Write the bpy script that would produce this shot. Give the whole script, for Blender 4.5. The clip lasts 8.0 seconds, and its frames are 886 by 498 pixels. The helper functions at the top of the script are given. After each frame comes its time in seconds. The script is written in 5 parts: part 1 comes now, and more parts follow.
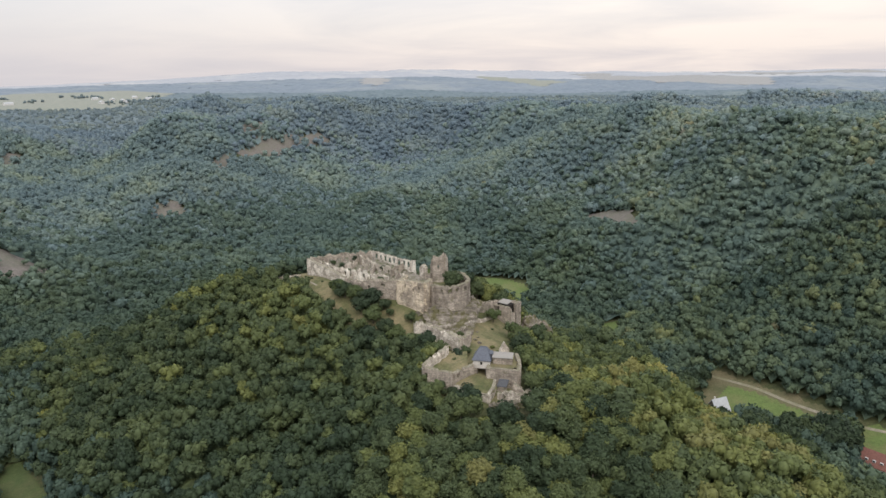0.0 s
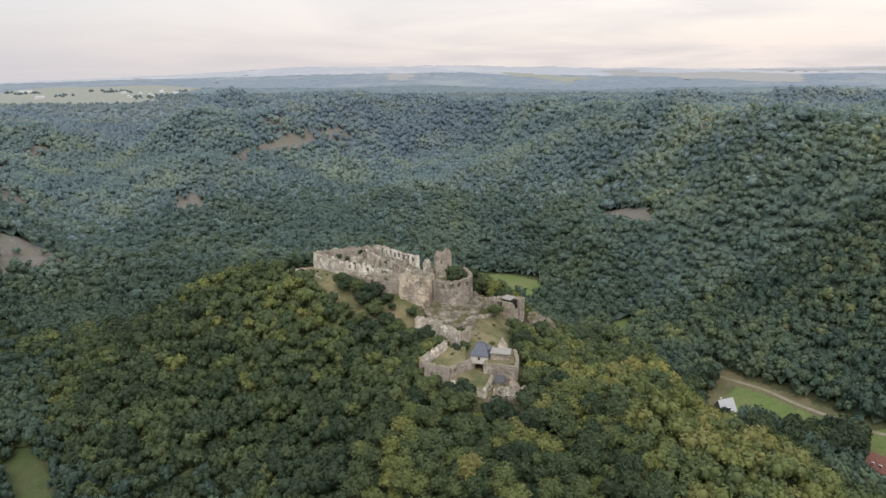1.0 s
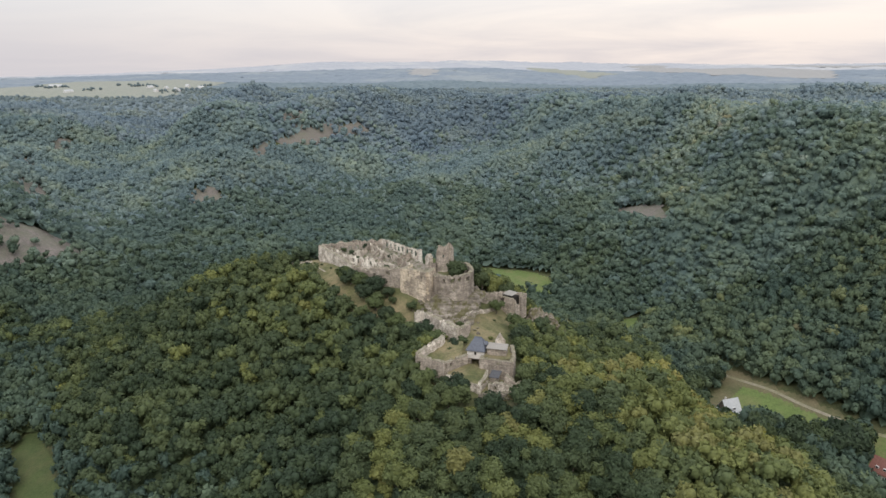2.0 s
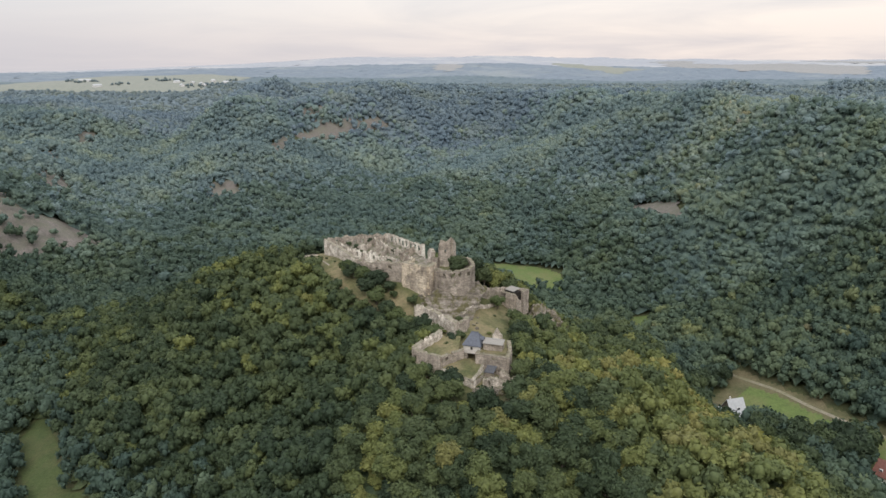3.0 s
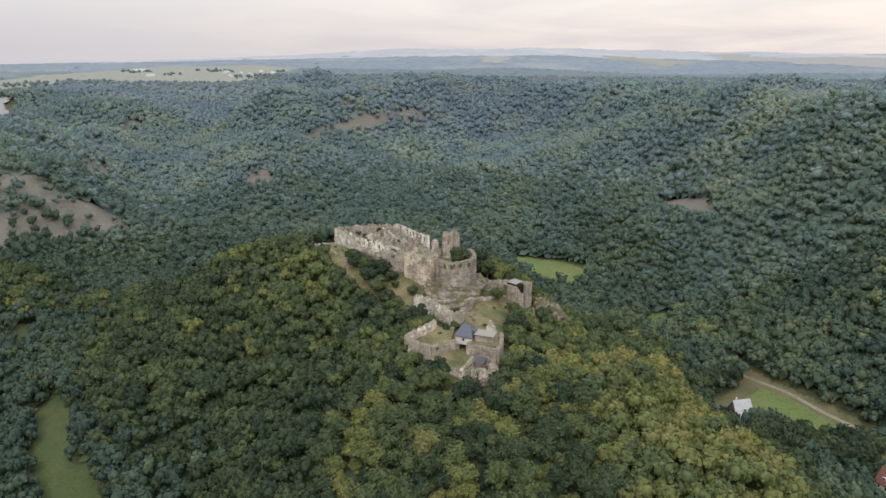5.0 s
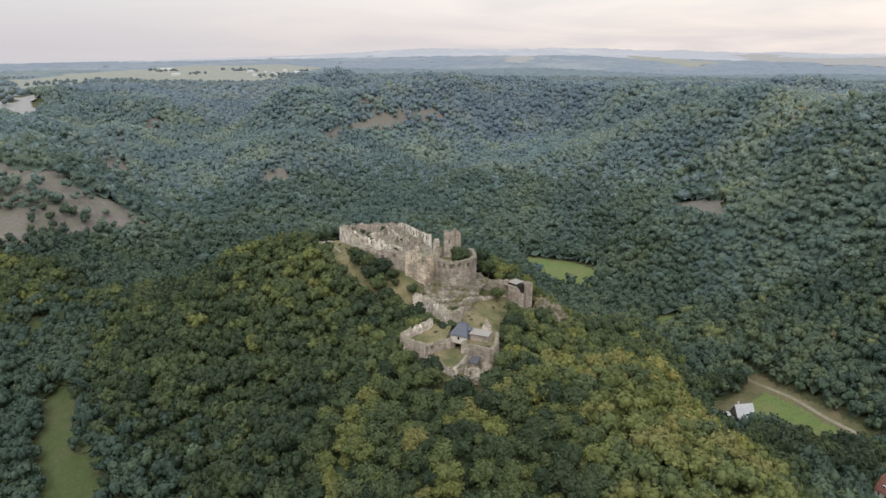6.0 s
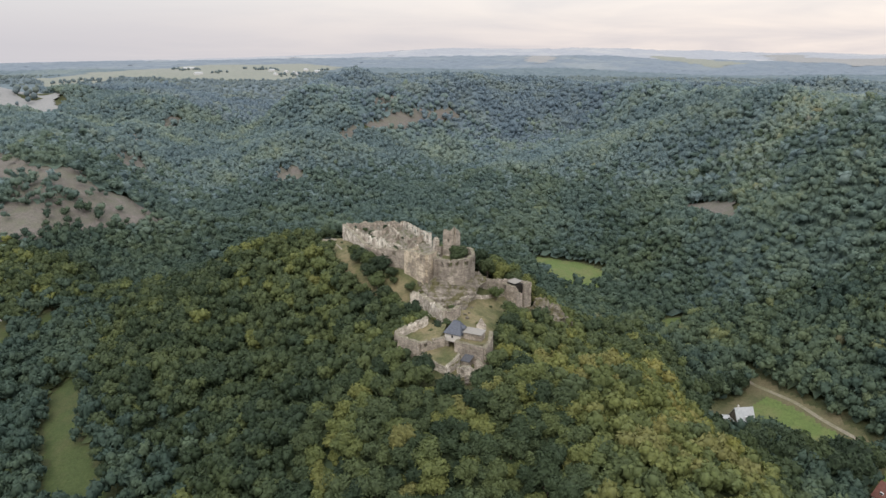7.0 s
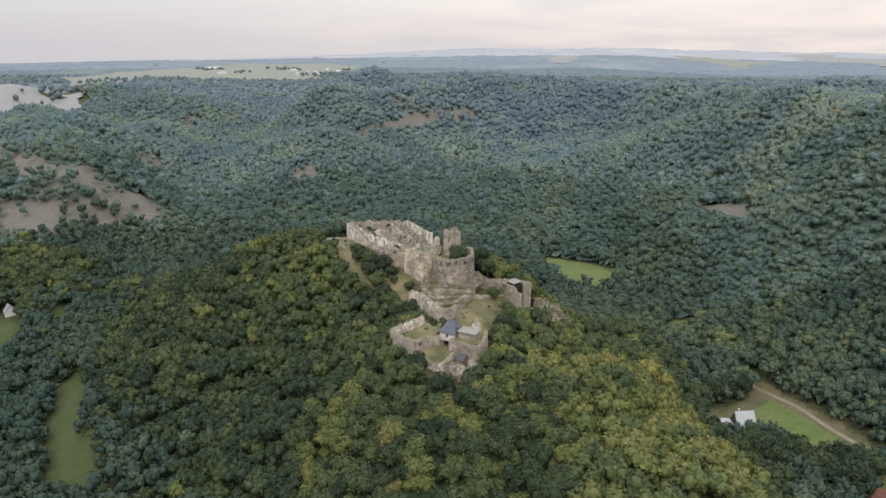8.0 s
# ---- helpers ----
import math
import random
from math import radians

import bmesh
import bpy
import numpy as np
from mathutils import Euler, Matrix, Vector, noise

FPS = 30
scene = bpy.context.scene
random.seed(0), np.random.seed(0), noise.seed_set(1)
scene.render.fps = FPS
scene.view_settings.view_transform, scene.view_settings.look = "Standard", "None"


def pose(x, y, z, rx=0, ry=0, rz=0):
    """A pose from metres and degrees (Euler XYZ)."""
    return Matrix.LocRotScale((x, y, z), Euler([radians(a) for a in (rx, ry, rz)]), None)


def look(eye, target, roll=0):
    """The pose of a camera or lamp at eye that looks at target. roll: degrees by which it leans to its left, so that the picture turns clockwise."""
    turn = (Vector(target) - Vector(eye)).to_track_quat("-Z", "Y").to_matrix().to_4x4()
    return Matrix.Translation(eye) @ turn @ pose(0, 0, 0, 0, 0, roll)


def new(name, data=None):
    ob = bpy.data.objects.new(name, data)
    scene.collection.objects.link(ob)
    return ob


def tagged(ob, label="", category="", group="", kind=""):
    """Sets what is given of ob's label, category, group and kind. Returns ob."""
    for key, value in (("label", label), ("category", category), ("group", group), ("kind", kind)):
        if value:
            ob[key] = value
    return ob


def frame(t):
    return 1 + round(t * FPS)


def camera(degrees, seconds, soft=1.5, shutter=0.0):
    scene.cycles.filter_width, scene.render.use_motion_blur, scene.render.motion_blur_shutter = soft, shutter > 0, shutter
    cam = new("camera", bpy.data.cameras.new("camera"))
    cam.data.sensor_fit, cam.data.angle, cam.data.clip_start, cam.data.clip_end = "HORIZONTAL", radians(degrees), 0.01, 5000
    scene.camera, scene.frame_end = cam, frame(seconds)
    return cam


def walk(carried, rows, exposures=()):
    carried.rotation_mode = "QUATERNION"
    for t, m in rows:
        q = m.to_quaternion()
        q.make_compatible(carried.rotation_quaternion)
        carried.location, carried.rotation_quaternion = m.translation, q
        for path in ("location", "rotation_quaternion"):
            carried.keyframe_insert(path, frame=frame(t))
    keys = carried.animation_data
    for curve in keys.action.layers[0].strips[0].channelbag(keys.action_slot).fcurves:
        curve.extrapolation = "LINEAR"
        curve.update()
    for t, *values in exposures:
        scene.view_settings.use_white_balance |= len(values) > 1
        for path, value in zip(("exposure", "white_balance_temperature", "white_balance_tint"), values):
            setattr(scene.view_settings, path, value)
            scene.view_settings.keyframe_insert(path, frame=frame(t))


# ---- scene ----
cam = camera(64.9, 8.0, soft=1.5)
PATH = [
    (0, (0.611, -4.687, 192.874), (0.601, -2.749, 192.376), -0.4),
    (0.5, (5.31, -4.815, 192.634), (5.265, -2.879, 192.131), -0.3),
    (1, (10.484, -4.641, 192.4), (10.402, -2.709, 191.892), -0.2),
    (1.5, (15.282, -4.493, 192.161), (15.167, -2.564, 191.647), -0.1),
    (3, (30.76, -3.744, 191.671), (30.539, -1.829, 191.139), 0.0),
    (3.5, (35.641, -3.623, 191.559), (35.388, -1.713, 191.021), 0.1),
    (4, (40.912, -3.159, 191.541), (40.623, -1.256, 190.997), 0.2),
    (4.5, (45.859, -2.723, 191.485), (45.538, -0.827, 190.935), 0.2),
    (6, (61.529, -1.302, 191.625), (61.107, 0.573, 191.071), 0.3),
    (6.5, (66.287, -0.768, 191.546), (65.838, 1.1, 190.992), 0.4),
    (7, (71.603, -0.022, 191.534), (71.122, 1.838, 190.979), 0.4),
    (7.5, (76.666, 0.71, 191.782), (76.154, 2.562, 191.227), 0.4),
    (8, (81.978, 1.408, 191.819), (81.434, 3.251, 191.263), 0.4),
]
walk(cam, [(t, look(eye, target, roll)) for t, eye, target, roll in PATH])

# ---- world and sun ----
SUN_EL, SUN_AZ = radians(50), radians(174)
world = bpy.data.worlds.new("overcast_sky")
scene.world = world
world.use_nodes = True
wt = world.node_tree
wt.nodes.clear()


def wnode(kind, **values):
    n = wt.nodes.new(kind)
    for k, v in values.items():
        if k in n.inputs:
            n.inputs[k].default_value = v
    return n


sky = wt.nodes.new("ShaderNodeTexSky")
sky.sky_type, sky.sun_disc = "NISHITA", False
sky.sun_elevation, sky.sun_rotation = SUN_EL, SUN_AZ
sky.air_density, sky.dust_density = 1.2, 3.0
sky_bg = wnode("ShaderNodeBackground", Strength=0.05)
wt.links.new(sky.outputs[0], sky_bg.inputs[0])
# the cloud layer: flat noise seen from below, stretched towards the horizon
tc = wt.nodes.new("ShaderNodeTexCoord")
sep = wt.nodes.new("ShaderNodeSeparateXYZ")
wt.links.new(tc.outputs["Generated"], sep.inputs[0])
up = wt.nodes.new("ShaderNodeMath")
up.operation, up.inputs[1].default_value = "ADD", 0.12
wt.links.new(sep.outputs[2], up.inputs[0])
flat = wt.nodes.new("ShaderNodeVectorMath")
flat.operation = "DIVIDE"
comb = wt.nodes.new("ShaderNodeCombineXYZ")
for i in range(3):
    wt.links.new(up.outputs[0], comb.inputs[i])
wt.links.new(tc.outputs["Generated"], flat.inputs[0])
wt.links.new(comb.outputs[0], flat.inputs[1])
cn = wnode("ShaderNodeTexNoise", Scale=0.55, Detail=6.0, Roughness=0.55, Distortion=0.4)
wt.links.new(flat.outputs[0], cn.inputs["Vector"])
cr = wt.nodes.new("ShaderNodeValToRGB")
cr.color_ramp.elements[0].position, cr.color_ramp.elements[0].color = 0.36, (0.71, 0.648, 0.655, 1)
cr.color_ramp.elements[1].position, cr.color_ramp.elements[1].color = 0.62, (0.915, 0.805, 0.752, 1)
wt.links.new(cn.outputs[0], cr.inputs[0])
# a greyer, bluer bank low in the north-west
az = wt.nodes.new("ShaderNodeMapRange")
az.inputs["From Min"].default_value, az.inputs["From Max"].default_value = -0.75, 0.1
wt.links.new(sep.outputs[0], az.inputs[0])
lowbank = wt.nodes.new("ShaderNodeMix")
lowbank.data_type = "RGBA"
lowbank.inputs[6].default_value = (0.61, 0.588, 0.63, 1)
wt.links.new(az.outputs[0], lowbank.inputs[0])
wt.links.new(cr.outputs[0], lowbank.inputs[7])
high = wt.nodes.new("ShaderNodeMapRange")
high.inputs["From Min"].default_value, high.inputs["From Max"].default_value = 0.12, 0.75
wt.links.new(sep.outputs[2], high.inputs[0])
dome = wt.nodes.new("ShaderNodeMix")
dome.data_type = "RGBA"
dome.inputs[7].default_value = (1.58, 1.61, 1.69, 1)
wt.links.new(high.outputs[0], dome.inputs[0])
wt.links.new(lowbank.outputs[2], dome.inputs[6])
cloud_bg = wnode("ShaderNodeBackground", Strength=0.98)
wt.links.new(dome.outputs[2], cloud_bg.inputs[0])
add = wt.nodes.new("ShaderNodeAddShader")
wo = wt.nodes.new("ShaderNodeOutputWorld")
wt.links.new(sky_bg.outputs[0], add.inputs[0])
wt.links.new(cloud_bg.outputs[0], add.inputs[1])
wt.links.new(add.outputs[0], wo.inputs[0])

sun_data = bpy.data.lights.new("sun", "SUN")
sun_data.energy, sun_data.angle, sun_data.color = 1.25, radians(28), (1.0, 0.95, 0.87)
sun = new("sun", sun_data)
sun.matrix_world = look((0, 0, 400), (-math.sin(SUN_AZ) * 300, -math.cos(SUN_AZ) * 300, 400 - 300 * math.tan(SUN_EL)))

# ---- materials ----


class Mat:
    """A node material, with short ways to add nodes."""

    def __init__(self, name, rough=0.85):
        self.m = bpy.data.materials.new(name)
        self.m.use_nodes = True
        self.t = self.m.node_tree
        self.p = self.t.nodes["Principled BSDF"]
        self.p.inputs["Roughness"].default_value = rough
        self.p.inputs["Specular IOR Level"].default_value = 0.25
        self.co = self.t.nodes.new("ShaderNodeTexCoord").outputs["Object"]

    def link(self, a, b):
        self.t.links.new(a, b)

    def noise(self, scale, detail=4.0, rough=0.6, stretch=None):
        n = self.t.nodes.new("ShaderNodeTexNoise")
        n.inputs["Scale"].default_value, n.inputs["Detail"].default_value, n.inputs["Roughness"].default_value = scale, detail, rough
        co = self.co
        if stretch:
            mp = self.t.nodes.new("ShaderNodeMapping")
            mp.inputs["Scale"].default_value = stretch
            self.link(co, mp.inputs[0])
            co = mp.outputs[0]
        self.link(co, n.inputs["Vector"])
        return n.outputs[0]

    def voronoi(self, scale, feature="F1", out="Distance", stretch=None):
        n = self.t.nodes.new("ShaderNodeTexVoronoi")
        n.feature = feature
        n.inputs["Scale"].default_value = scale
        co = self.co
        if stretch:
            mp = self.t.nodes.new("ShaderNodeMapping")
            mp.inputs["Scale"].default_value = stretch
            self.link(co, mp.inputs[0])
            co = mp.outputs[0]
        self.link(co, n.inputs["Vector"])
        return n.outputs[out]

    def ramp(self, value, *stops):
        n = self.t.nodes.new("ShaderNodeValToRGB")
        e = n.color_ramp.elements
        while len(e) < len(stops):
            e.new(0.5)
        for el, (pos, c) in zip(e, stops):
            el.position, el.color = pos, (*c, 1) if len(c) == 3 else c
        self.link(value, n.inputs[0])
        return n.outputs[0]

    def mix(self, fac, a, b, blend="MIX"):
        n = self.t.nodes.new("ShaderNodeMix")
        n.data_type, n.blend_type = "RGBA", blend
        for v, s in ((fac, n.inputs[0]), (a, n.inputs[6]), (b, n.inputs[7])):
            if isinstance(v, (int, float)):
                s.default_value = v
            elif isinstance(v, tuple):
                s.default_value = (*v, 1)
            else:
                self.link(v, s)
        return n.outputs[2]

    def math(self, op, a, b):
        n = self.t.nodes.new("ShaderNodeMath")
        n.operation = op
        for v, s in ((a, n.inputs[0]), (b, n.inputs[1])):
            if isinstance(v, (int, float)):
                s.default_value = v
            else:
                self.link(v, s)
        return n.outputs[0]

    def attr(self, name):
        n = self.t.nodes.new("ShaderNodeAttribute")
        n.attribute_name = name
        return n.outputs["Fac"]

    def random(self):
        return self.t.nodes.new("ShaderNodeObjectInfo").outputs["Random"]

    def colour(self, c):
        self.link(c, self.p.inputs["Base Color"])
        return self

    def bump(self, height, strength=0.5, dist=0.2):
        n = self.t.nodes.new("ShaderNodeBump")
        n.inputs["Strength"].default_value, n.inputs["Distance"].default_value = strength, dist
        self.link(height, n.inputs["Height"])
        self.link(n.outputs[0], self.p.inputs["Normal"])
        return self


def leaf_material(name, stops, by_object, sheen=0.25, mottle=0.55):
    k = Mat(name, 0.75)
    tint = k.random() if by_object else k.attr("tint")
    c = k.ramp(tint, *stops)
    c = k.mix(mottle, c, k.ramp(k.noise(0.9, 3), (0.3, (0.45, 0.47, 0.5)), (0.7, (1.5, 1.48, 1.3))), "MULTIPLY")
    # stands of cooler and of warmer greens
    c = k.mix(0.8, c, k.ramp(k.noise(0.016, 4, 0.6), (0.36, (0.82, 0.86, 0.9)), (0.5, (0.98, 1.0, 1.0)), (0.64, (1.22, 1.14, 0.92))), "MULTIPLY")
    k.colour(c)
    tr = k.t.nodes.new("ShaderNodeBsdfTranslucent")
    k.link(c, tr.inputs[0])
    mx = k.t.nodes.new("ShaderNodeMixShader")
    mx.inputs[0].default_value = sheen
    k.link(k.p.outputs[0], mx.inputs[1])
    k.link(tr.outputs[0], mx.inputs[2])
    k.link(mx.outputs[0], k.t.nodes["Material Output"].inputs[0])
    return k.m


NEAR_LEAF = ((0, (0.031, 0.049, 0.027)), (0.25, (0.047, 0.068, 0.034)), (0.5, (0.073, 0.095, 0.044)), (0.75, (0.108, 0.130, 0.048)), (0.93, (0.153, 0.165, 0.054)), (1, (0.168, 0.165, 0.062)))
# haze is mixed into these leaf colours: each farther belt bluer and paler
SLOPE_HAZED_LEAF = ((0, (0.041, 0.068, 0.054)), (0.4, (0.067, 0.098, 0.068)), (0.75, (0.103, 0.135, 0.078)), (0.95, (0.155, 0.173, 0.084)), (1, (0.16, 0.154, 0.09)))
MIDDLE_HAZED_LEAF = ((0, (0.081, 0.123, 0.117)), (0.35, (0.112, 0.16, 0.137)), (0.7, (0.152, 0.202, 0.152)), (0.92, (0.221, 0.249, 0.154)), (1, (0.243, 0.232, 0.154)))
UPPER_HAZED_LEAF = ((0, (0.14, 0.198, 0.214)), (0.35, (0.178, 0.241, 0.243)), (0.7, (0.219, 0.279, 0.252)), (0.92, (0.278, 0.315, 0.249)), (1, (0.291, 0.292, 0.243)))
RIDGE_HAZED_LEAF = ((0, (0.158, 0.215, 0.257)), (0.4, (0.188, 0.244, 0.28)), (0.75, (0.217, 0.273, 0.288)), (0.95, (0.252, 0.292, 0.282)), (1, (0.262, 0.279, 0.269)))
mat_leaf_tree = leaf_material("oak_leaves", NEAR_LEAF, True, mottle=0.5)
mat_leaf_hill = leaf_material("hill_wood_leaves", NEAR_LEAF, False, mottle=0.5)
mat_hazed_slope = leaf_material("slope_wood_hazed_leaves", SLOPE_HAZED_LEAF, False, 0.25, mottle=0.45)
mat_hazed_middle = leaf_material("middle_wood_hazed_leaves", MIDDLE_HAZED_LEAF, False, 0.38, 0.3)
mat_hazed_upper = leaf_material("upper_wood_hazed_leaves", UPPER_HAZED_LEAF, False, 0.42, 0.25)
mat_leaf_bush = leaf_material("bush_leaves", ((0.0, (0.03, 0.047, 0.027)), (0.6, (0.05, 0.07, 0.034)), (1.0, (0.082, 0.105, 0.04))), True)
# plateau leaves: pale blue haze stands in the leaf colour itself
mat_hazed_far = leaf_material("plateau_wood_hazed_leaves", ((0.0, (0.108, 0.142, 0.158)), (0.6, (0.128, 0.162, 0.172)), (1.0, (0.148, 0.178, 0.172))), False, mottle=0.35)
mat_hazed_ridge = leaf_material("ridge_wood_hazed_leaves", RIDGE_HAZED_LEAF, False, 0.45, 0.2)


def bark():
    k = Mat("bark", 0.9)
    k.colour(k.ramp(k.noise(3, 5, 0.7, (1, 1, 0.2)), (0.3, (0.05, 0.04, 0.032)), (0.7, (0.16, 0.135, 0.11))))
    return k.m


def masonry(name, low, mid, high, plaster=None, amount=0.5):
    k = Mat(name, 0.9)
    stones = k.voronoi(1.5, "F1", "Color", (1, 1, 1.6))
    joints = k.voronoi(1.5, "DISTANCE_TO_EDGE", "Distance", (1, 1, 1.6))
    big = k.noise(0.16, 5, 0.65)
    c = k.ramp(big, (0.25, low), (0.5, mid), (0.75, high))
    sb = k.t.nodes.new("ShaderNodeRGBToBW")
    k.link(stones, sb.inputs[0])
    c = k.mix(0.6, c, k.ramp(sb.outputs[0], (0.15, (0.55, 0.53, 0.5)), (0.85, (1.25, 1.22, 1.18))), "MULTIPLY")
    if plaster:
        f = k.ramp(k.noise(0.24, 4, 0.7), (amount - 0.03, (0, 0, 0)), (amount + 0.05, (1, 1, 1)))
        c = k.mix(f, c, plaster)
    streak = k.ramp(k.noise(0.7, 5, 0.65, (1, 1, 0.22)), (0.36, (0.55, 0.53, 0.51)), (0.58, (1, 1, 1)))
    c = k.mix(0.6, c, streak, "MULTIPLY")
    course = k.ramp(k.noise(1.0, 3, 0.6, (0.12, 0.12, 1.5)), (0.38, (0.66, 0.64, 0.62)), (0.56, (1.06, 1.05, 1.04)))
    c = k.mix(0.45, c, course, "MULTIPLY")
    c = k.mix(k.ramp(joints, (0.0, (0.6, 0.6, 0.6)), (0.07, (0, 0, 0))), c, (0.16, 0.145, 0.125))
    moss = k.ramp(k.noise(0.45, 5, 0.7), (0.60, (0, 0, 0)), (0.70, (0.8, 0.8, 0.8)))
    c = k.mix(moss, c, (0.13, 0.135, 0.07))
    geo = k.t.nodes.new("ShaderNodeNewGeometry")
    sp = k.t.nodes.new("ShaderNodeSeparateXYZ")
    k.link(geo.outputs["True Normal"], sp.inputs[0])
    c = k.mix(k.ramp(sp.outputs[2], (0.5, (0, 0, 0)), (0.8, (0.85, 0.85, 0.85))), c, k.ramp(k.noise(0.9, 5), (0.35, (0.10, 0.095, 0.05)), (0.65, (0.21, 0.19, 0.145))))
    k.colour(c)
    k.bump(k.mix(0.4, k.ramp(joints, (0, (0, 0, 0)), (0.1, (1, 1, 1))), k.noise(3.5, 5)), 0.8, 0.15)
    return k.m


mat_bark = bark()
mat_wall = masonry("grey_rubble_masonry", (0.220, 0.193, 0.162), (0.389, 0.346, 0.296), (0.615, 0.554, 0.478))
mat_wall_light = masonry("pale_plastered_masonry", (0.313, 0.281, 0.238), (0.475, 0.432, 0.373), (0.626, 0.572, 0.497), (0.756, 0.697, 0.605), 0.52)
mat_wall_cream = masonry("cream_plastered_masonry", (0.354, 0.317, 0.270), (0.582, 0.530, 0.463), (0.749, 0.692, 0.608), (0.820, 0.775, 0.681), 0.48)
mat_wall_ochre = masonry("ochre_plastered_masonry", (0.242, 0.209, 0.171), (0.418, 0.363, 0.295), (0.550, 0.484, 0.396), (0.682, 0.583, 0.446), 0.5)
# the bastion's mix: like mat_wall, but darker throughout
mat_wall_dark = masonry("darker_rubble_masonry", (0.161, 0.143, 0.123), (0.322, 0.287, 0.247), (0.540, 0.489, 0.425))


def rock_material():
    k = Mat("weathered_rock", 0.9)
    c = k.ramp(k.noise(0.4, 6, 0.7), (0.3, (0.10, 0.088, 0.072)), (0.5, (0.185, 0.165, 0.138)), (0.7, (0.31, 0.28, 0.24)))
    strata = k.ramp(k.noise(1.0, 4, 0.6, (0.1, 0.1, 1.6)), (0.4, (0.5, 0.48, 0.46)), (0.56, (1.1, 1.08, 1.05)))
    c = k.mix(0.7, c, strata, "MULTIPLY")
    grass = k.ramp(k.noise(0.3, 5, 0.7), (0.46, (0, 0, 0)), (0.57, (1, 1, 1)))
    c = k.mix(grass, c, (0.10, 0.092, 0.045))
    k.colour(c)
    k.bump(k.noise(1.6, 7, 0.7), 0.9, 0.6)
    return k.m


def grass_material(name, a, b, dry, amount=0.6):
    k = Mat(name, 0.95)
    c = k.ramp(k.noise(0.35, 7, 0.7), (0.32, a), (0.68, b))
    c = k.mix(k.ramp(k.noise(0.07, 6, 0.65), (amount - 0.1, (0, 0, 0)), (amount + 0.12, (1, 1, 1))), c, dry)
    c = k.mix(0.55, c, k.ramp(k.noise(1.1, 6, 0.75), (0.32, (0.5, 0.5, 0.48)), (0.68, (1.4, 1.38, 1.3))), "MULTIPLY")
    k.colour(c)
    k.bump(k.noise(2.5, 5), 0.7, 0.4)
    return k.m


mat_rock = rock_material()
mat_meadow = grass_material("meadow_grass", (0.074, 0.108, 0.032), (0.108, 0.145, 0.046), (0.13, 0.13, 0.058), 0.56)
mat_pasture = grass_material("valley_pasture", (0.04, 0.058, 0.02), (0.06, 0.08, 0.028), (0.076, 0.08, 0.036), 0.58)
mat_dry_meadow = grass_material("dry_meadow_grass", (0.058, 0.068, 0.03), (0.094, 0.094, 0.046), (0.13, 0.112, 0.066), 0.5)
mat_castle_grass = grass_material("dry_castle_grass", (0.05, 0.062, 0.026), (0.105, 0.108, 0.046), (0.185, 0.155, 0.09), 0.5)
mat_heath = grass_material("dry_clearing_grass", (0.097, 0.089, 0.079), (0.175, 0.156, 0.145), (0.120, 0.120, 0.092), 0.53)
mat_floor = grass_material("forest_floor", (0.035, 0.045, 0.02), (0.07, 0.075, 0.032), (0.10, 0.085, 0.05), 0.62)
mat_track = grass_material("gravel_track", (0.19, 0.17, 0.135), (0.27, 0.24, 0.195), (0.15, 0.15, 0.08), 0.56)
# far fields: green and tan greyed, with the haze in the base colour
mat_hazed_pasture = grass_material("pasture", (0.167, 0.181, 0.158), (0.196, 0.209, 0.181), (0.215, 0.222, 0.192), 0.5)
mat_hazed_stubble = grass_material("hazed_stubble_field", (0.213, 0.215, 0.217), (0.251, 0.249, 0.246), (0.205, 0.211, 0.208), 0.6)

# ---- landform ----
VALLEY = 26.0
# crest lines with their heights, and how wide the slopes reach
CASTLE_CREST = [(-175, 352, 50), (-112, 344, 79), (-74, 335, 90.5), (-42, 314, 94), (-5, 294, 94.5), (8, 272, 84.5), (12, 250, 83), (16, 235, 78.5), (40, 212, 74), (64, 203, 71), (86, 182, 69), (98, 130, 60)]
EAST_CREST = [(420, 240, 119), (365, 400, 152), (320, 520, 144)]
NORTH_CREST = [(-620, 1430, 112), (-340, 1420, 126), (-120, 1400, 132), (70, 1370, 130), (260, 1240, 134), (900, 1250, 138)]
EAST_SPUR_CREST = [(170, 820, 112), (90, 830, 90), (-30, 800, 48)]
SHOULDER_CREST = [(-365, 900, 116), (-410, 1050, 119), (-420, 1250, 114)]
SPUR_CREST = [(58, 222, 62), (80, 248, 63.5), (86, 280, 61), (82, 312, 60), (79, 336, 54)]
NORTHWEST_CREST = [(-330, 800, 86), (-350, 900, 106), (-265, 1010, 121), (-220, 1180, 119)]
WEST_CREST = [(-780, 760, 114), (-640, 640, 114), (-520, 575, 110), (-430, 505, 101), (-350, 440, 86), (-300, 375, 58)]
FAR_WEST_CREST = [(-900, 820, 116), (-700, 850, 118), (-540, 900, 116)]
SOUTH_CREST = [(-500, -300, 120), (300, -350, 130), (700, -100, 120)]
GULLY = [(-318, 590), (-395, 712), (-440, 825), (-500, 1010), (-556, 1200), (-600, 1345), (-650, 1560)]
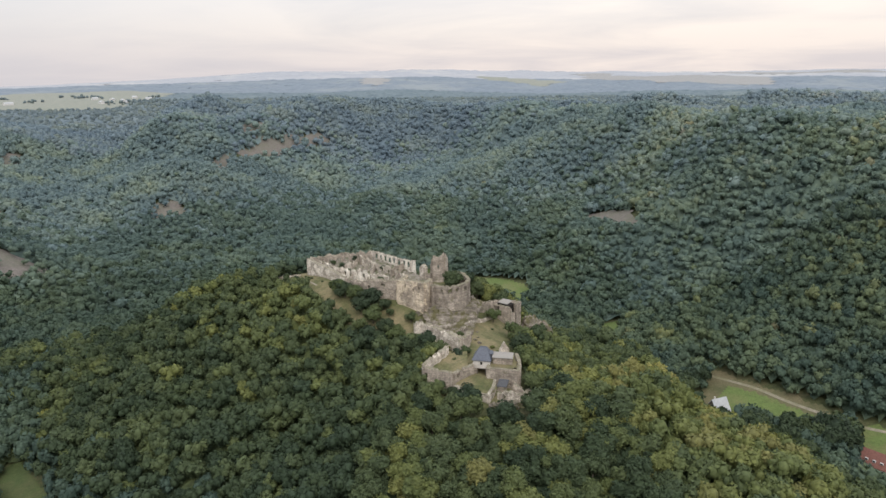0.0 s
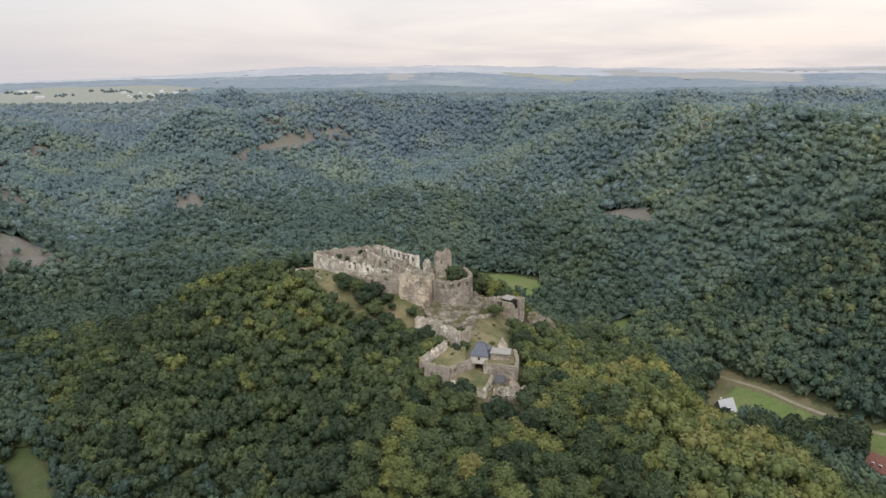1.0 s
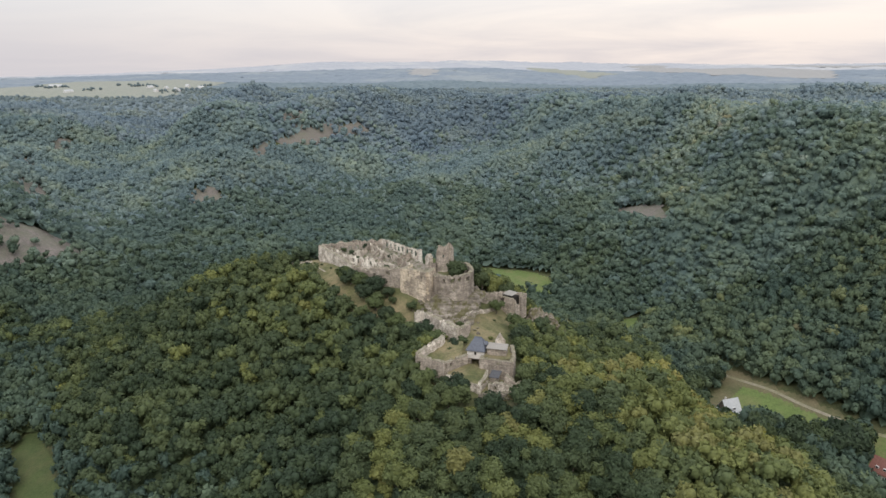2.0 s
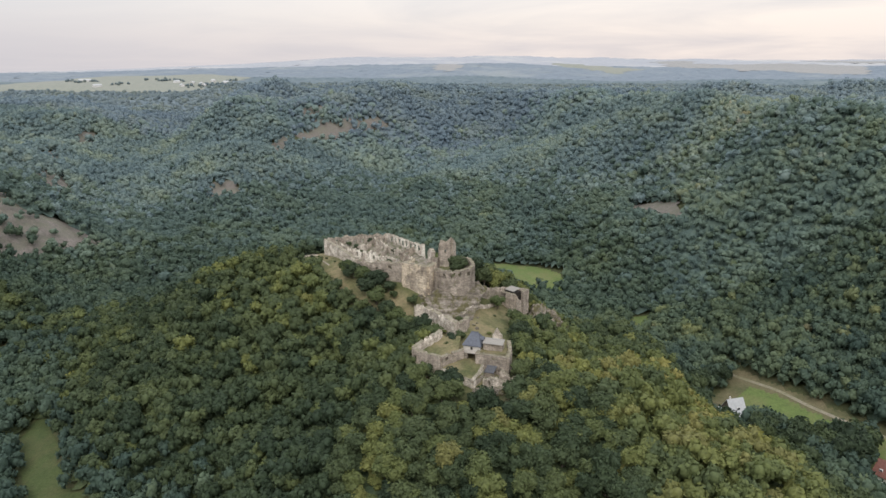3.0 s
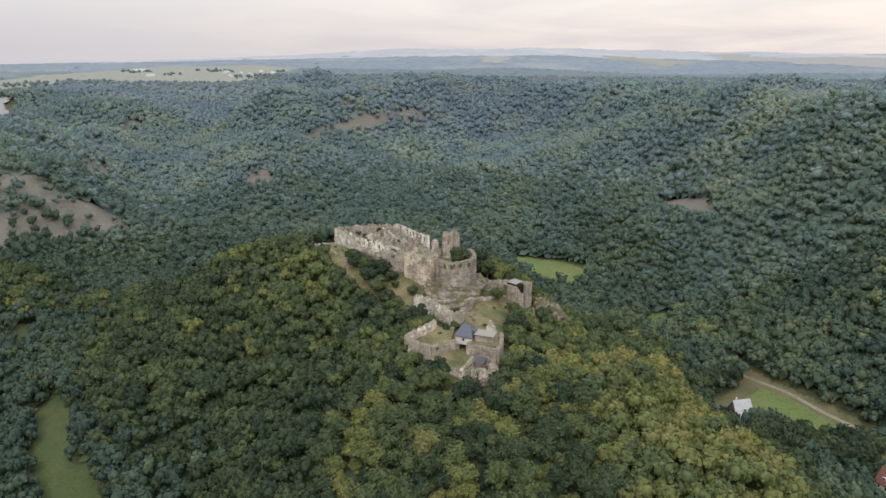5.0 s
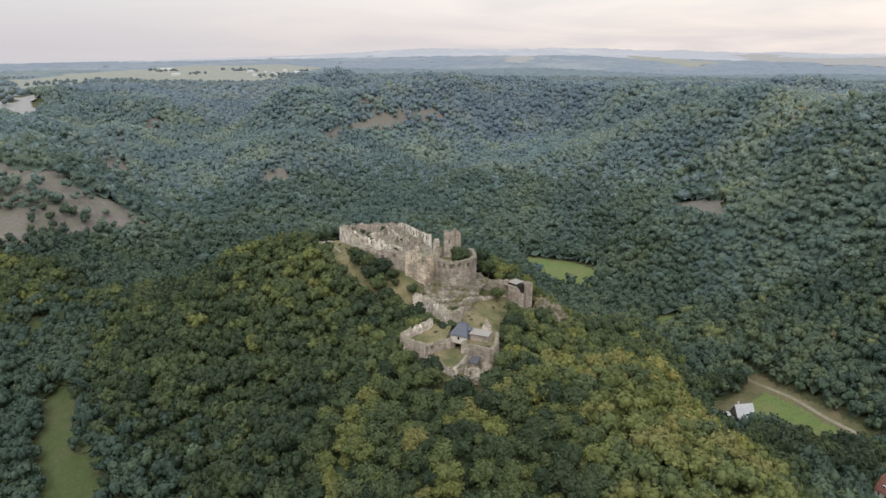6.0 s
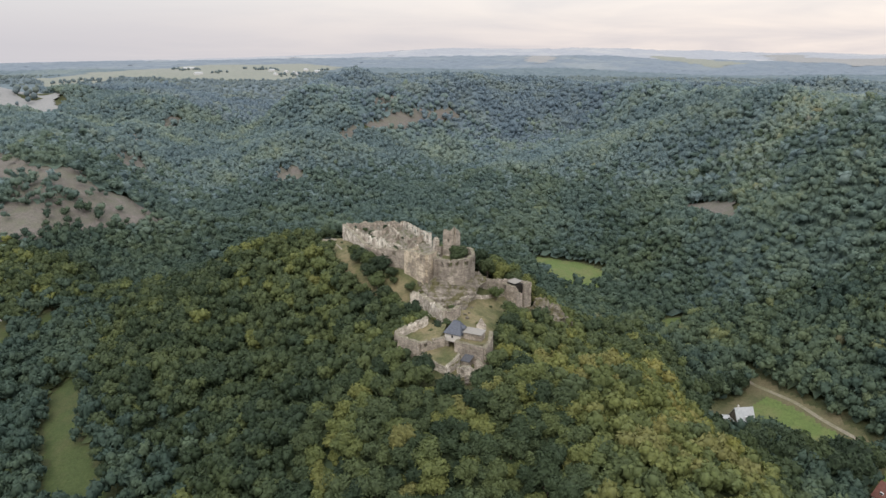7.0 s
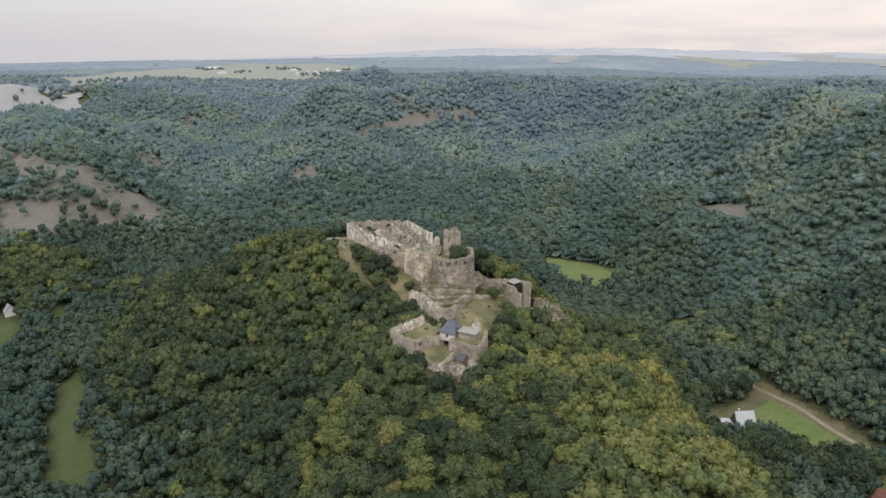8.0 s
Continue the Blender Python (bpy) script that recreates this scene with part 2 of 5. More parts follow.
# single swells (+) and hollows (-): x, y, reach, height
SWELLS = [(-59, 315, 20, 2.6), (-122, 236, 52, 10), (-122, 318, 45, 4), (88, 312, 42, -6), (112, 264, 30, -4), (180, 640, 140, 29), (-820, 1040, 270, 21), (100, 480, 75, -13), (-260, 400, 75, -11), (-460, 640, 100, 31), (-260, 1160, 270, 19), (60, 920, 100, 21), (300, 760, 140, -9), (-700, 720, 190, -13), (20, 600, 75, -14), (100, 720, 75, 15), (220, 560, 75, 14), (-180, 1000, 100, -14), (60, 1360, 270, -11), (-300, 640, 75, 12), (-380, 440, 75, 9), (260, 1040, 100, 8), (-740, 1080, 140, 20), (300, 640, 75, -12), (180, 480, 75, -5)]
CRESTS = ((CASTLE_CREST, 70), (SPUR_CREST, 28), (EAST_SPUR_CREST, 84), (SHOULDER_CREST, 75), (EAST_CREST, 130), (NORTH_CREST, 285), (NORTHWEST_CREST, 118), (WEST_CREST, 95), (FAR_WEST_CREST, 220), (SOUTH_CREST, 160))


# where the eastern plateau breaks off: y, x, height
EAST_RIM = [(400, 345, 150), (520, 305, 144), (660, 262, 138), (770, 205, 134), (930, 130, 127), (1100, 60, 124), (1300, -40, 122)]


def wavy(x, y, scale, seed):
    """Smooth made-up relief, about -1 to 1."""
    s = 0
    for i in range(4):
        a = seed * 1.7 + i * 2.1
        f = (0.7 + 0.33 * i) / scale
        s = s + np.sin((x * math.cos(a) + y * math.sin(a)) * f * 6.28 + seed * 3 + i) * (1 - 0.15 * i)
    return s / 2.6


def ground_z(x, y):
    """The height of the ground."""
    x, y = np.asarray(x, float), np.asarray(y, float)
    total = np.zeros(x.shape)
    for crest, width in CRESTS:
        weight, z, best = np.zeros(x.shape), np.zeros(x.shape), np.full(x.shape, 1e9)
        for (x0, y0, z0), (x1, y1, z1) in zip(crest, crest[1:]):
            dx, dy = x1 - x0, y1 - y0
            u = np.clip(((x - x0) * dx + (y - y0) * dy) / (dx * dx + dy * dy), 0, 1)
            d = np.hypot(x - x0 - u * dx, y - y0 - u * dy)
            w = (d + 4.0) ** -5.0
            z, weight = z + w * (z0 + u * (z1 - z0)), weight + w
            best = np.minimum(best, d)
        z = z / weight
        best = np.minimum(best, np.maximum(weight ** -0.2 - 4.0, 0) * 0.5 + best * 0.5)
        total = total + (z - VALLEY) ** 3 * np.exp(-3 * np.minimum(best / width, 5) ** 2)
    h = VALLEY + total ** (1 / 3)
    rim_y, rim_x, rim_z = zip(*EAST_RIM)
    s = np.clip((x - np.interp(y, rim_y, rim_x)) / 150 + 1, 0, 1) * np.clip((y - 330) / 120, 0, 1)
    s = s * s * (3 - 2 * s)
    h = np.maximum(h, VALLEY + (np.interp(y, rim_y, rim_z) - VALLEY) * s)
    # the gully that runs up behind the north-west hill
    cut = np.full(x.shape, 1e9)
    for (x0, y0), (x1, y1) in zip(GULLY, GULLY[1:]):
        dx, dy = x1 - x0, y1 - y0
        u = np.clip(((x - x0) * dx + (y - y0) * dy) / (dx * dx + dy * dy), 0, 1)
        cut = np.minimum(cut, np.hypot(x - x0 - u * dx, y - y0 - u * dy))
    h = h - np.clip((h - VALLEY) * 0.4, 0, 40) * np.exp(-(cut / 70) ** 2)
    r = np.hypot(x - 40, y)
    near = np.clip((r - 420) / 300, 0, 1)
    h = h + near * (8 * wavy(x, y, 300, 1) + 5.5 * wavy(x, y, 130, 2)) * np.clip((h - VALLEY) / 40, 0, 1)
    for sx, sy, reach, rise in SWELLS:
        h = h + rise * np.exp(-((x - sx) ** 2 + (y - sy) ** 2) / reach ** 2)
    # the far plateau
    f = np.clip((r - 1250) / 900, 0, 1)
    f = f * f * (3 - 2 * f)
    west = np.clip((-x - 350) / 1500, 0, 1)
    plateau = 118 - 5 * west + (14 * wavy(x, y, 1500, 3) + 7 * wavy(x, y, 600, 4)) * (1 - 0.75 * west ** 0.5) + np.clip((r - 2400) / 2400, 0, 1) * (58 - 90 * np.clip((-x - 1100) / 1900, 0, 1))
    # the long misty hill in the north
    plateau = plateau + 15 * np.exp(-(((x - 40) / np.maximum(y, 1) + 0.15) / 0.15) ** 2) * np.clip((r - 3000) / 1300, 0, 1)
    return h * (1 - f) + np.maximum(plateau, 15) * f - np.clip((r - 4720) / 150, 0, 1) * 160


def gz(x, y):
    return float(ground_z(np.array([x]), np.array([y]))[0])


def inside(x, y, poly):
    """Which of the points lie in the polygon."""
    hit = np.zeros(np.shape(x), bool)
    n = len(poly)
    for i in range(n):
        (x0, y0), (x1, y1) = poly[i], poly[(i + 1) % n]
        c = (y0 > y) != (y1 > y)
        hit ^= c & (x < (x1 - x0) * (y - y0) / (y1 - y0 + 1e-12) + x0)
    return hit


def mesh_of(name, verts, faces, material, smooth=False):
    """A mesh from arrays: verts n x 3, faces m x 3 or m x 4."""
    verts, faces = np.asarray(verts, np.float32), np.asarray(faces, np.int32)
    me = bpy.data.meshes.new(name)
    me.vertices.add(len(verts))
    me.vertices.foreach_set("co", verts.ravel())
    k = faces.shape[1]
    me.loops.add(faces.size)
    me.loops.foreach_set("vertex_index", faces.ravel())
    me.polygons.add(len(faces))
    me.polygons.foreach_set("loop_start", np.arange(0, faces.size, k, dtype=np.int32))
    me.polygons.foreach_set("use_smooth", np.full(len(faces), smooth))
    me.update(calc_edges=True)
    me.validate()
    me.materials.append(material)
    return me


def grid_faces(nx, ny):
    i = np.arange(nx - 1)[:, None] * ny + np.arange(ny - 1)[None, :]
    return np.stack([i, i + ny, i + ny + 1, i + 1], -1).reshape(-1, 4)


def spaced(lo, hi, fine_lo, fine_hi, step, grow=1.07):
    a = list(np.arange(fine_lo, fine_hi, step))
    for end, sign, store in ((hi, 1, []), (lo, -1, [])):
        v, s = (a[-1] if sign > 0 else a[0]), step
        while (v < end) if sign > 0 else (v > end):
            s = min(s * grow, 60)
            v += sign * s
            store.append(v)
        a = a + store if sign > 0 else store[::-1] + a
    return np.array(a)


gx = spaced(-4700, 4700, -200, 220, 3.5)
gy = spaced(-2500, 4800, 130, 420, 3.5)
GX, GY = np.meshgrid(gx, gy, indexing="ij")
# the wide far cells lie a little deeper, under the woods
gv = np.stack([GX, GY, ground_z(GX, GY) - 9 * np.clip((np.hypot(GX - 40, GY) - 1150) / 500, 0, 1)], -1).reshape(-1, 3)
ground = new("ground", mesh_of("ground", gv, grid_faces(len(gx), len(gy)), mat_floor, True))
tagged(ground, "hilly ground with brown forest floor under the trees", "ground", kind="structure")


FIELD_WEST = [(-1328, 1435), (-1369, 1902), (-1331, 2221), (-1096, 2506), (-780, 2115), (-800, 1913), (-806, 1681), (-863, 1694), (-960, 1660), (-1104, 1620), (-1179, 1603), (-1193, 1545), (-1162, 1455), (-1207, 1394), (-1252, 1371)]
FIELD_WEST_NEAR = [(-1206, 1384), (-1397, 1231), (-1100, 900), (-790, 690), (-628, 584), (-590, 606), (-650, 729), (-678, 819), (-800, 900), (-920, 1040), (-1060, 1230)]
FIELD_NORTH = [(-352, 2959), (-410, 3600), (-300, 3700), (-225, 2931), (-246, 2568)]
FIELD_NORTHEAST = [(126, 3903), (338, 3985), (502, 2945), (349, 2579), (243, 2971)]
FIELD_EAST = [(735, 4221), (1027, 3533), (1500, 3300), (1250, 2700), (780, 2595), (652, 2932)]
FIELD_EDGE = [(1300, 4300), (1800, 4100), (2100, 3300), (1600, 3400)]
FIELDS = (FIELD_WEST, FIELD_WEST_NEAR, FIELD_NORTH, FIELD_NORTHEAST, FIELD_EAST, FIELD_EDGE)


def drape(name, poly, step, lift, material, label, category="meadow", rag=0.0):
    """A sheet that follows the ground inside a polygon, with an uneven edge."""
    px, py = [p[0] for p in poly], [p[1] for p in poly]
    xs, ys = np.arange(min(px) - rag - 3 * step, max(px) + rag + 4 * step, step), np.arange(min(py) - rag - 3 * step, max(py) + rag + 4 * step, step)
    X, Y = np.meshgrid(xs, ys, indexing="ij")
    wx = X + rag * wavy(X, Y, rag * 5 + 1, 5)
    wy = Y + rag * wavy(X, Y, rag * 4 + 1, 6)
    keep = inside(wx, wy, poly)
    if category == "clearing":
        for axis in (0, 1):
            keep = keep | np.roll(keep, 1, axis) | np.roll(keep, -1, axis)
    f = grid_faces(len(xs), len(ys))
    f = f[keep.reshape(-1)[f].sum(1) >= 3]
    used, inv = np.unique(f, return_inverse=True)
    v = np.stack([X, Y, ground_z(X, Y) + lift], -1).reshape(-1, 3)[used]
    ob = new(name, mesh_of(name, v, inv.reshape(-1, 4), material, True))
    return tagged(ob, label, category, kind="structure")


HOUSE_MEADOW = [(112, 305), (122, 320), (134, 327), (139, 340), (136, 356), (142, 357), (150, 338), (164, 317), (180, 293), (180, 282), (166, 275), (152, 278), (142, 288), (128, 290)]
MOWN_MEADOW = [(136, 317), (145, 328), (156, 316), (164, 302), (173, 287), (164, 276), (152, 279), (142, 289), (139, 300)]
EDGE_MEADOW = [(176, 268), (188, 279), (204, 264), (190, 240), (168, 220), (160, 230)]
LEFT_MEADOW = [(-182, 250), (-175, 251), (-156, 232), (-136, 206), (-111, 192), (-94, 177), (-123, 174), (-142, 195), (-161, 214), (-178, 237)]
BACK_MEADOW = [(-5, 580), (12, 574), (42, 555), (61, 534), (69, 517), (56, 484), (40, 485), (30, 494), (14, 520)]
FAR_LEFT_MEADOW = [(-277, 288), (-265, 292), (-256, 293), (-236, 264), (-233, 256), (-244, 250)]
SMALL_MEADOW = [(102, 442), (116, 442), (112, 397), (103, 401)]
CLEARING_WEST = [(-587, 559), (-477, 505), (-385, 455), (-364, 453), (-358, 480), (-340, 462), (-327, 456), (-319, 477), (-300, 467), (-285, 470), (-280, 447), (-295, 430), (-301, 408), (-318, 383), (-348, 364), (-366, 362)]
# the copse left standing in it
CLEARING_COPSE = [(-468, 465), (-374, 424), (-336, 433), (-321, 436), (-323, 417), (-336, 405), (-362, 399), (-391, 396)]
CLEARING_NW = [(-283, 806), (-277, 862), (-260, 902), (-236, 937), (-216, 981), (-181, 1041), (-175, 1021), (-206, 960), (-226, 920), (-248, 888), (-263, 843), (-269, 794)]
CLEARING_TOP = [(-271, 954), (-256, 985), (-245, 965), (-255, 933), (-269, 937)]
CLEARING_LOW = [(-300, 695), (-276, 710), (-259, 677), (-280, 657)]
CLEARING_EAST = [(126, 627), (148, 608), (158, 579), (155, 547), (143, 564), (124, 597)]
CLEARING_SMALL = [(-416, 588), (-423, 616), (-385, 597), (-372, 560), (-390, 552)]
CLEARING_GULLY = [(-495, 706), (-490, 728), (-459, 686), (-465, 668)]
CLEARING_UPPER = [(-520, 810), (-507, 829), (-487, 790), (-496, 776)]
FAR_LEFT_SMALL = [(-252, 311), (-240, 320), (-227, 296), (-236, 290)]
CASTLE_GROUND = [(-93, 345), (-85, 329), (-67, 311), (-57, 296), (-41, 282), (-23, 271), (-17, 265), (-8, 262), (-4, 250), (-12, 236), (0, 227), (14, 220), (29, 221), (30, 236), (27, 252), (28, 280), (38, 290), (46, 306), (44, 318), (50, 322), (44, 324), (32, 312), (14, 310), (-6, 312), (-32, 344), (-60, 348)]
drape("meadow", HOUSE_MEADOW, 2.0, 0.15, mat_dry_meadow, "dry unmown valley grass beside a gravel track", rag=2)
drape("meadow", MOWN_MEADOW, 1.5, 0.27, mat_meadow, "mown green valley meadow beside a white cottage", rag=1.2)
drape("meadow", EDGE_MEADOW, 2.0, 0.15, mat_meadow, "green meadow behind the farmhouse", rag=2)
drape("meadow", LEFT_MEADOW, 2.0, 0.15, mat_pasture, "narrow green meadow in the valley among trees", rag=2.5)
drape("meadow", BACK_MEADOW, 2.5, 0.15, mat_meadow, "bright green meadow at the foot of the castle hill", rag=2)
drape("meadow", FAR_LEFT_MEADOW, 2.5, 0.15, mat_pasture, "small green meadow among valley trees", rag=2)
drape("meadow", SMALL_MEADOW, 2.0, 0.15, mat_meadow, "small green opening in the valley wood", rag=1.5)
drape("clearing", CLEARING_WEST, 4.0, 1.3, mat_heath, "dry brown grass clearing with scattered bushes", "clearing", rag=9)
drape("clearing", CLEARING_NW, 5.0, 1.3, mat_heath, "long dry brown clearing on the wooded hillside", "clearing", rag=9)
drape("clearing", CLEARING_TOP, 5.0, 1.3, mat_heath, "pale dry clearing below the hilltop", "clearing", rag=9)
drape("clearing", CLEARING_LOW, 4.0, 1.3, mat_heath, "dry brown clearing between trees", "clearing", rag=9)
drape("clearing", CLEARING_SMALL, 3.0, 1.3, mat_heath, "small dry clearing on the wooded spur", "clearing", rag=9)
drape("clearing", CLEARING_GULLY, 3.0, 1.3, mat_heath, "small dry clearing above the gully", "clearing", rag=9)
drape("clearing", CLEARING_UPPER, 3.0, 1.3, mat_heath, "small dry clearing high in the gully", "clearing", rag=5)
drape("meadow", FAR_LEFT_SMALL, 2.0, 0.15, mat_pasture, "small green glade in the valley wood", rag=1.5)
drape("clearing", CLEARING_EAST, 3.0, 1.3, mat_heath, "narrow rocky clearing on the wooded slope", "clearing", rag=3)
drape("castle_ground", CASTLE_GROUND, 1.5, 0.12, mat_castle_grass, "dry yellow-green grass round the castle ruin", "grass", rag=2)


def ribbon(name, pts, width, lift, material, label, category):
    v, f = [], []
    for i, (x, y) in enumerate(pts):
        a, b = pts[max(i - 1, 0)], pts[min(i + 1, len(pts) - 1)]
        d = Vector((b[0] - a[0], b[1] - a[1])).normalized()
        for s in (-1, -0.33, 0.33, 1):
            qx, qy = x - d.y * s * width / 2, y + d.x * s * width / 2
            v.append((qx, qy, gz(qx, qy) + lift))
    for i in range(len(pts) - 1):
        for j in range(3):
            f.append((i * 4 + j, i * 4 + j + 1, i * 4 + j + 5, i * 4 + j + 4))
    return tagged(new(name, mesh_of(name, v, f, material, True)), label, category, kind="structure")


def bend(pts, n=6):
    out = []
    for i in range(len(pts) - 1):
        p = [Vector(pts[min(max(k, 0), len(pts) - 1)]) for k in (i - 1, i, i + 1, i + 2)]
        for j in range(n):
            t = j / n
            out.append(tuple(0.5 * (2 * p[1] + (p[2] - p[0]) * t + (2 * p[0] - 5 * p[1] + 4 * p[2] - p[3]) * t * t + (3 * p[1] - p[0] - 3 * p[2] + p[3]) * t ** 3)))
    return out + [tuple(pts[-1])]


TRACK = [(137, 352), (141, 341), (147, 333), (157, 320), (165, 305), (174, 291), (184, 277), (196, 266)]
ribbon("gravel_track", bend(TRACK), 1.8, 0.3, mat_track, "pale gravel track along the valley meadow", "track")

# ---- trees ----
OCTA_V = np.array([(1, 0, 0), (-1, 0, 0), (0, 1, 0), (0, -1, 0), (0, 0, 1), (0, 0, -1)], float)
OCTA_F = np.array([(0, 2, 4), (2, 1, 4), (1, 3, 4), (3, 0, 4), (2, 0, 5), (1, 2, 5), (3, 1, 5), (0, 3, 5)])


def finer(v, f):
    v, cache, out = [tuple(p) for p in v], {}, []

    def mid(a, b):
        key = (min(a, b), max(a, b))
        if key not in cache:
            m = np.array(v[a]) + np.array(v[b])
            v.append(tuple(m / np.linalg.norm(m)))
            cache[key] = len(v) - 1
        return cache[key]
    for a, b, c in f:
        ab, bc, ca = mid(a, b), mid(b, c), mid(c, a)
        out += [(a, ab, ca), (ab, b, bc), (ca, bc, c), (ab, bc, ca)]
    return np.array(v), np.array(out)


BALL_V, BALL_F = finer(OCTA_V, OCTA_F)
G = (1 + 5 ** 0.5) / 2
ICO_V = np.array([(-1, G, 0), (1, G, 0), (-1, -G, 0), (1, -G, 0), (0, -1, G), (0, 1, G), (0, -1, -G), (0, 1, -G), (G, 0, -1), (G, 0, 1), (-G, 0, -1), (-G, 0, 1)]) / math.hypot(1, G)
ICO_F = np.array([(0, 11, 5), (0, 5, 1), (0, 1, 7), (0, 7, 10), (0, 10, 11), (1, 5, 9), (5, 11, 4), (11, 10, 2), (10, 7, 6), (7, 1, 8), (3, 9, 4), (3, 4, 2), (3, 2, 6), (3, 6, 8), (3, 8, 9), (4, 9, 5), (2, 4, 11), (6, 2, 10), (8, 6, 7), (9, 8, 1)])


def crown_shape(seed, radius, height, lobes, tufts, leaf, fine=True, ragged=0.55):
    """Verts and triangles of a crown: overlapping lobes under a skin of many small leaf sprays; its foot is at z 0."""
    rng = np.random.default_rng(seed)
    cen, rad = [np.array((0, 0, height * 0.55))], [radius * 0.62]
    for i in range(lobes):
        a = 2.4 * i + rng.uniform(-0.5, 0.5)
        q = rng.uniform(0.35, 0.68) * radius
        cen.append(np.array((math.cos(a) * q, math.sin(a) * q, height * rng.uniform(0.22, 0.80))))
        rad.append(radius * rng.uniform(0.34, 0.52))
    cen, rad = np.array(cen), np.array(rad)
    bv, bf = (BALL_V, BALL_F) if fine else (ICO_V, ICO_F)
    V, F, n = [], [], 0
    for c, r in zip(cen, rad):
        V.append(c + bv * r * 0.86 * rng.uniform(0.8, 1.12, (len(bv), 1)))
        F.append(bf + n)
        n += len(bv)
    pick = rng.choice(len(rad), tufts * 3, p=rad ** 2 / (rad ** 2).sum())
    d = rng.normal(size=(tufts * 3, 3))
    d[:, 2] = d[:, 2] * 0.9 + 0.35
    d /= np.linalg.norm(d, axis=1)[:, None]
    pos = cen[pick] + d * rad[pick][:, None] * rng.uniform(0.86, 1.10, (tufts * 3, 1))
    buried = np.zeros(len(pos), bool)
    for c, r in zip(cen, rad):
        buried |= np.linalg.norm(pos - c, axis=1) < r * 0.84
    pos, d = pos[~buried][:tufts], d[~buried][:tufts]
    m = len(pos)
    nrm = d + rng.normal(scale=ragged, size=(m, 3))
    nrm /= np.linalg.norm(nrm, axis=1)[:, None]
    u = np.cross(nrm, rng.normal(size=(m, 3)))
    u /= np.linalg.norm(u, axis=1)[:, None]
    w = np.cross(nrm, u)
    s = leaf * rng.uniform(0.6, 1.3, (m, 1))
    # a spray: two triangles folded along the middle
    quad = np.stack([pos - u * s * 0.6, pos + w * s * 0.45 - nrm * s * 0.22, pos + u * s * 0.7, pos - w * s * 0.45 - nrm * s * 0.22], 1).reshape(-1, 3)
    V.append(quad)
    i = n + np.arange(m)[:, None] * 4
    F.append(np.concatenate([i + [0, 2, 1], i + [0, 3, 2]]))
    return np.concatenate(V), np.concatenate(F)


def trunk_shape(seed, height, radius):
    """A tapered, slightly bent trunk with three limbs."""
    rng = np.random.default_rng(seed)
    V, F = [], []

    def tube(a, b, r0, r1, segs=4, sides=6):
        n0 = len(V)
        a, b = np.array(a, float), np.array(b, float)
        bow = rng.normal(scale=0.04, size=3) * np.linalg.norm(b - a)
        for i in range(segs + 1):
            t = i / segs
            c = a + (b - a) * t + bow * math.sin(t * math.pi)
            r = r0 + (r1 - r0) * t
            V.extend((c[0] + math.cos(k * 6.283 / sides) * r, c[1] + math.sin(k * 6.283 / sides) * r, c[2]) for k in range(sides))
        for i in range(segs):
            for k in range(sides):
                p, q = n0 + i * sides + k, n0 + i * sides + (k + 1) % sides
                F.append((p, q, q + sides, p + sides))
    tube((0, 0, -0.8), (0.1, 0.1, height), radius, radius * 0.35)
    for i in range(3):
        an = i * 2.1 + rng.uniform(0, 1)
        z = height * rng.uniform(0.45, 0.65)
        tube((0, 0, z), (math.cos(an) * height * 0.3, math.sin(an) * height * 0.3, z + height * 0.32), radius * 0.5, radius * 0.15, 2, 5)
    return V, F


def joined(name, shapes, places, scales, spins, tints, picks, material):
    """One mesh out of many scattered shapes, with a tint for each."""
    V, F, T, n = [], [], [], 0
    for k, (sv, sf) in enumerate(shapes):
        sel = np.where(picks == k)[0]
        if not len(sel):
            continue
        c, s = np.cos(spins[sel]), np.sin(spins[sel])
        sc = scales[sel]
        x = (sv[None, :, 0] * c[:, None] - sv[None, :, 1] * s[:, None]) * sc[:, None, 0] + places[sel, 0:1]
        y = (sv[None, :, 0] * s[:, None] + sv[None, :, 1] * c[:, None]) * sc[:, None, 0] + places[sel, 1:2]
        z = sv[None, :, 2] * sc[:, None, 1] + places[sel, 2:3]
        V.append(np.stack([x, y, z], -1).reshape(-1, 3))
        F.append((sf[None] + (n + np.arange(len(sel)) * len(sv))[:, None, None]).reshape(-1, 3))
        T.append(np.repeat(tints[sel], len(sv)))
        n += len(sel) * len(sv)
    V, F, T = np.concatenate(V), np.concatenate(F), np.concatenate(T).astype(np.float32)
    me = bpy.data.meshes.new(name)
    me.vertices.add(len(V))
    me.vertices.foreach_set("co", V.astype(np.float32).ravel())
    me.loops.add(F.size)
    me.loops.foreach_set("vertex_index", F.astype(np.int32).ravel())
    me.polygons.add(len(F))
    me.polygons.foreach_set("loop_start", np.arange(0, F.size, 3, dtype=np.int32))
    a = me.attributes.new("tint", "FLOAT", "POINT")
    a.data.foreach_set("value", T)
    me.update(calc_edges=True)
    me.materials.append(material)
    return new(name, me)


def scatter(seed, x0, x1, y0, y1, step):
    rng = np.random.default_rng(seed)
    X, Y = np.meshgrid(np.arange(x0, x1, step), np.arange(y0, y1, step), indexing="ij")
    X = X + (np.arange(X.shape[1]) % 2)[None, :] * step / 2
    return X.ravel() + rng.uniform(-0.34, 0.34, X.size) * step, Y.ravel() + rng.uniform(-0.34, 0.34, X.size) * step, rng


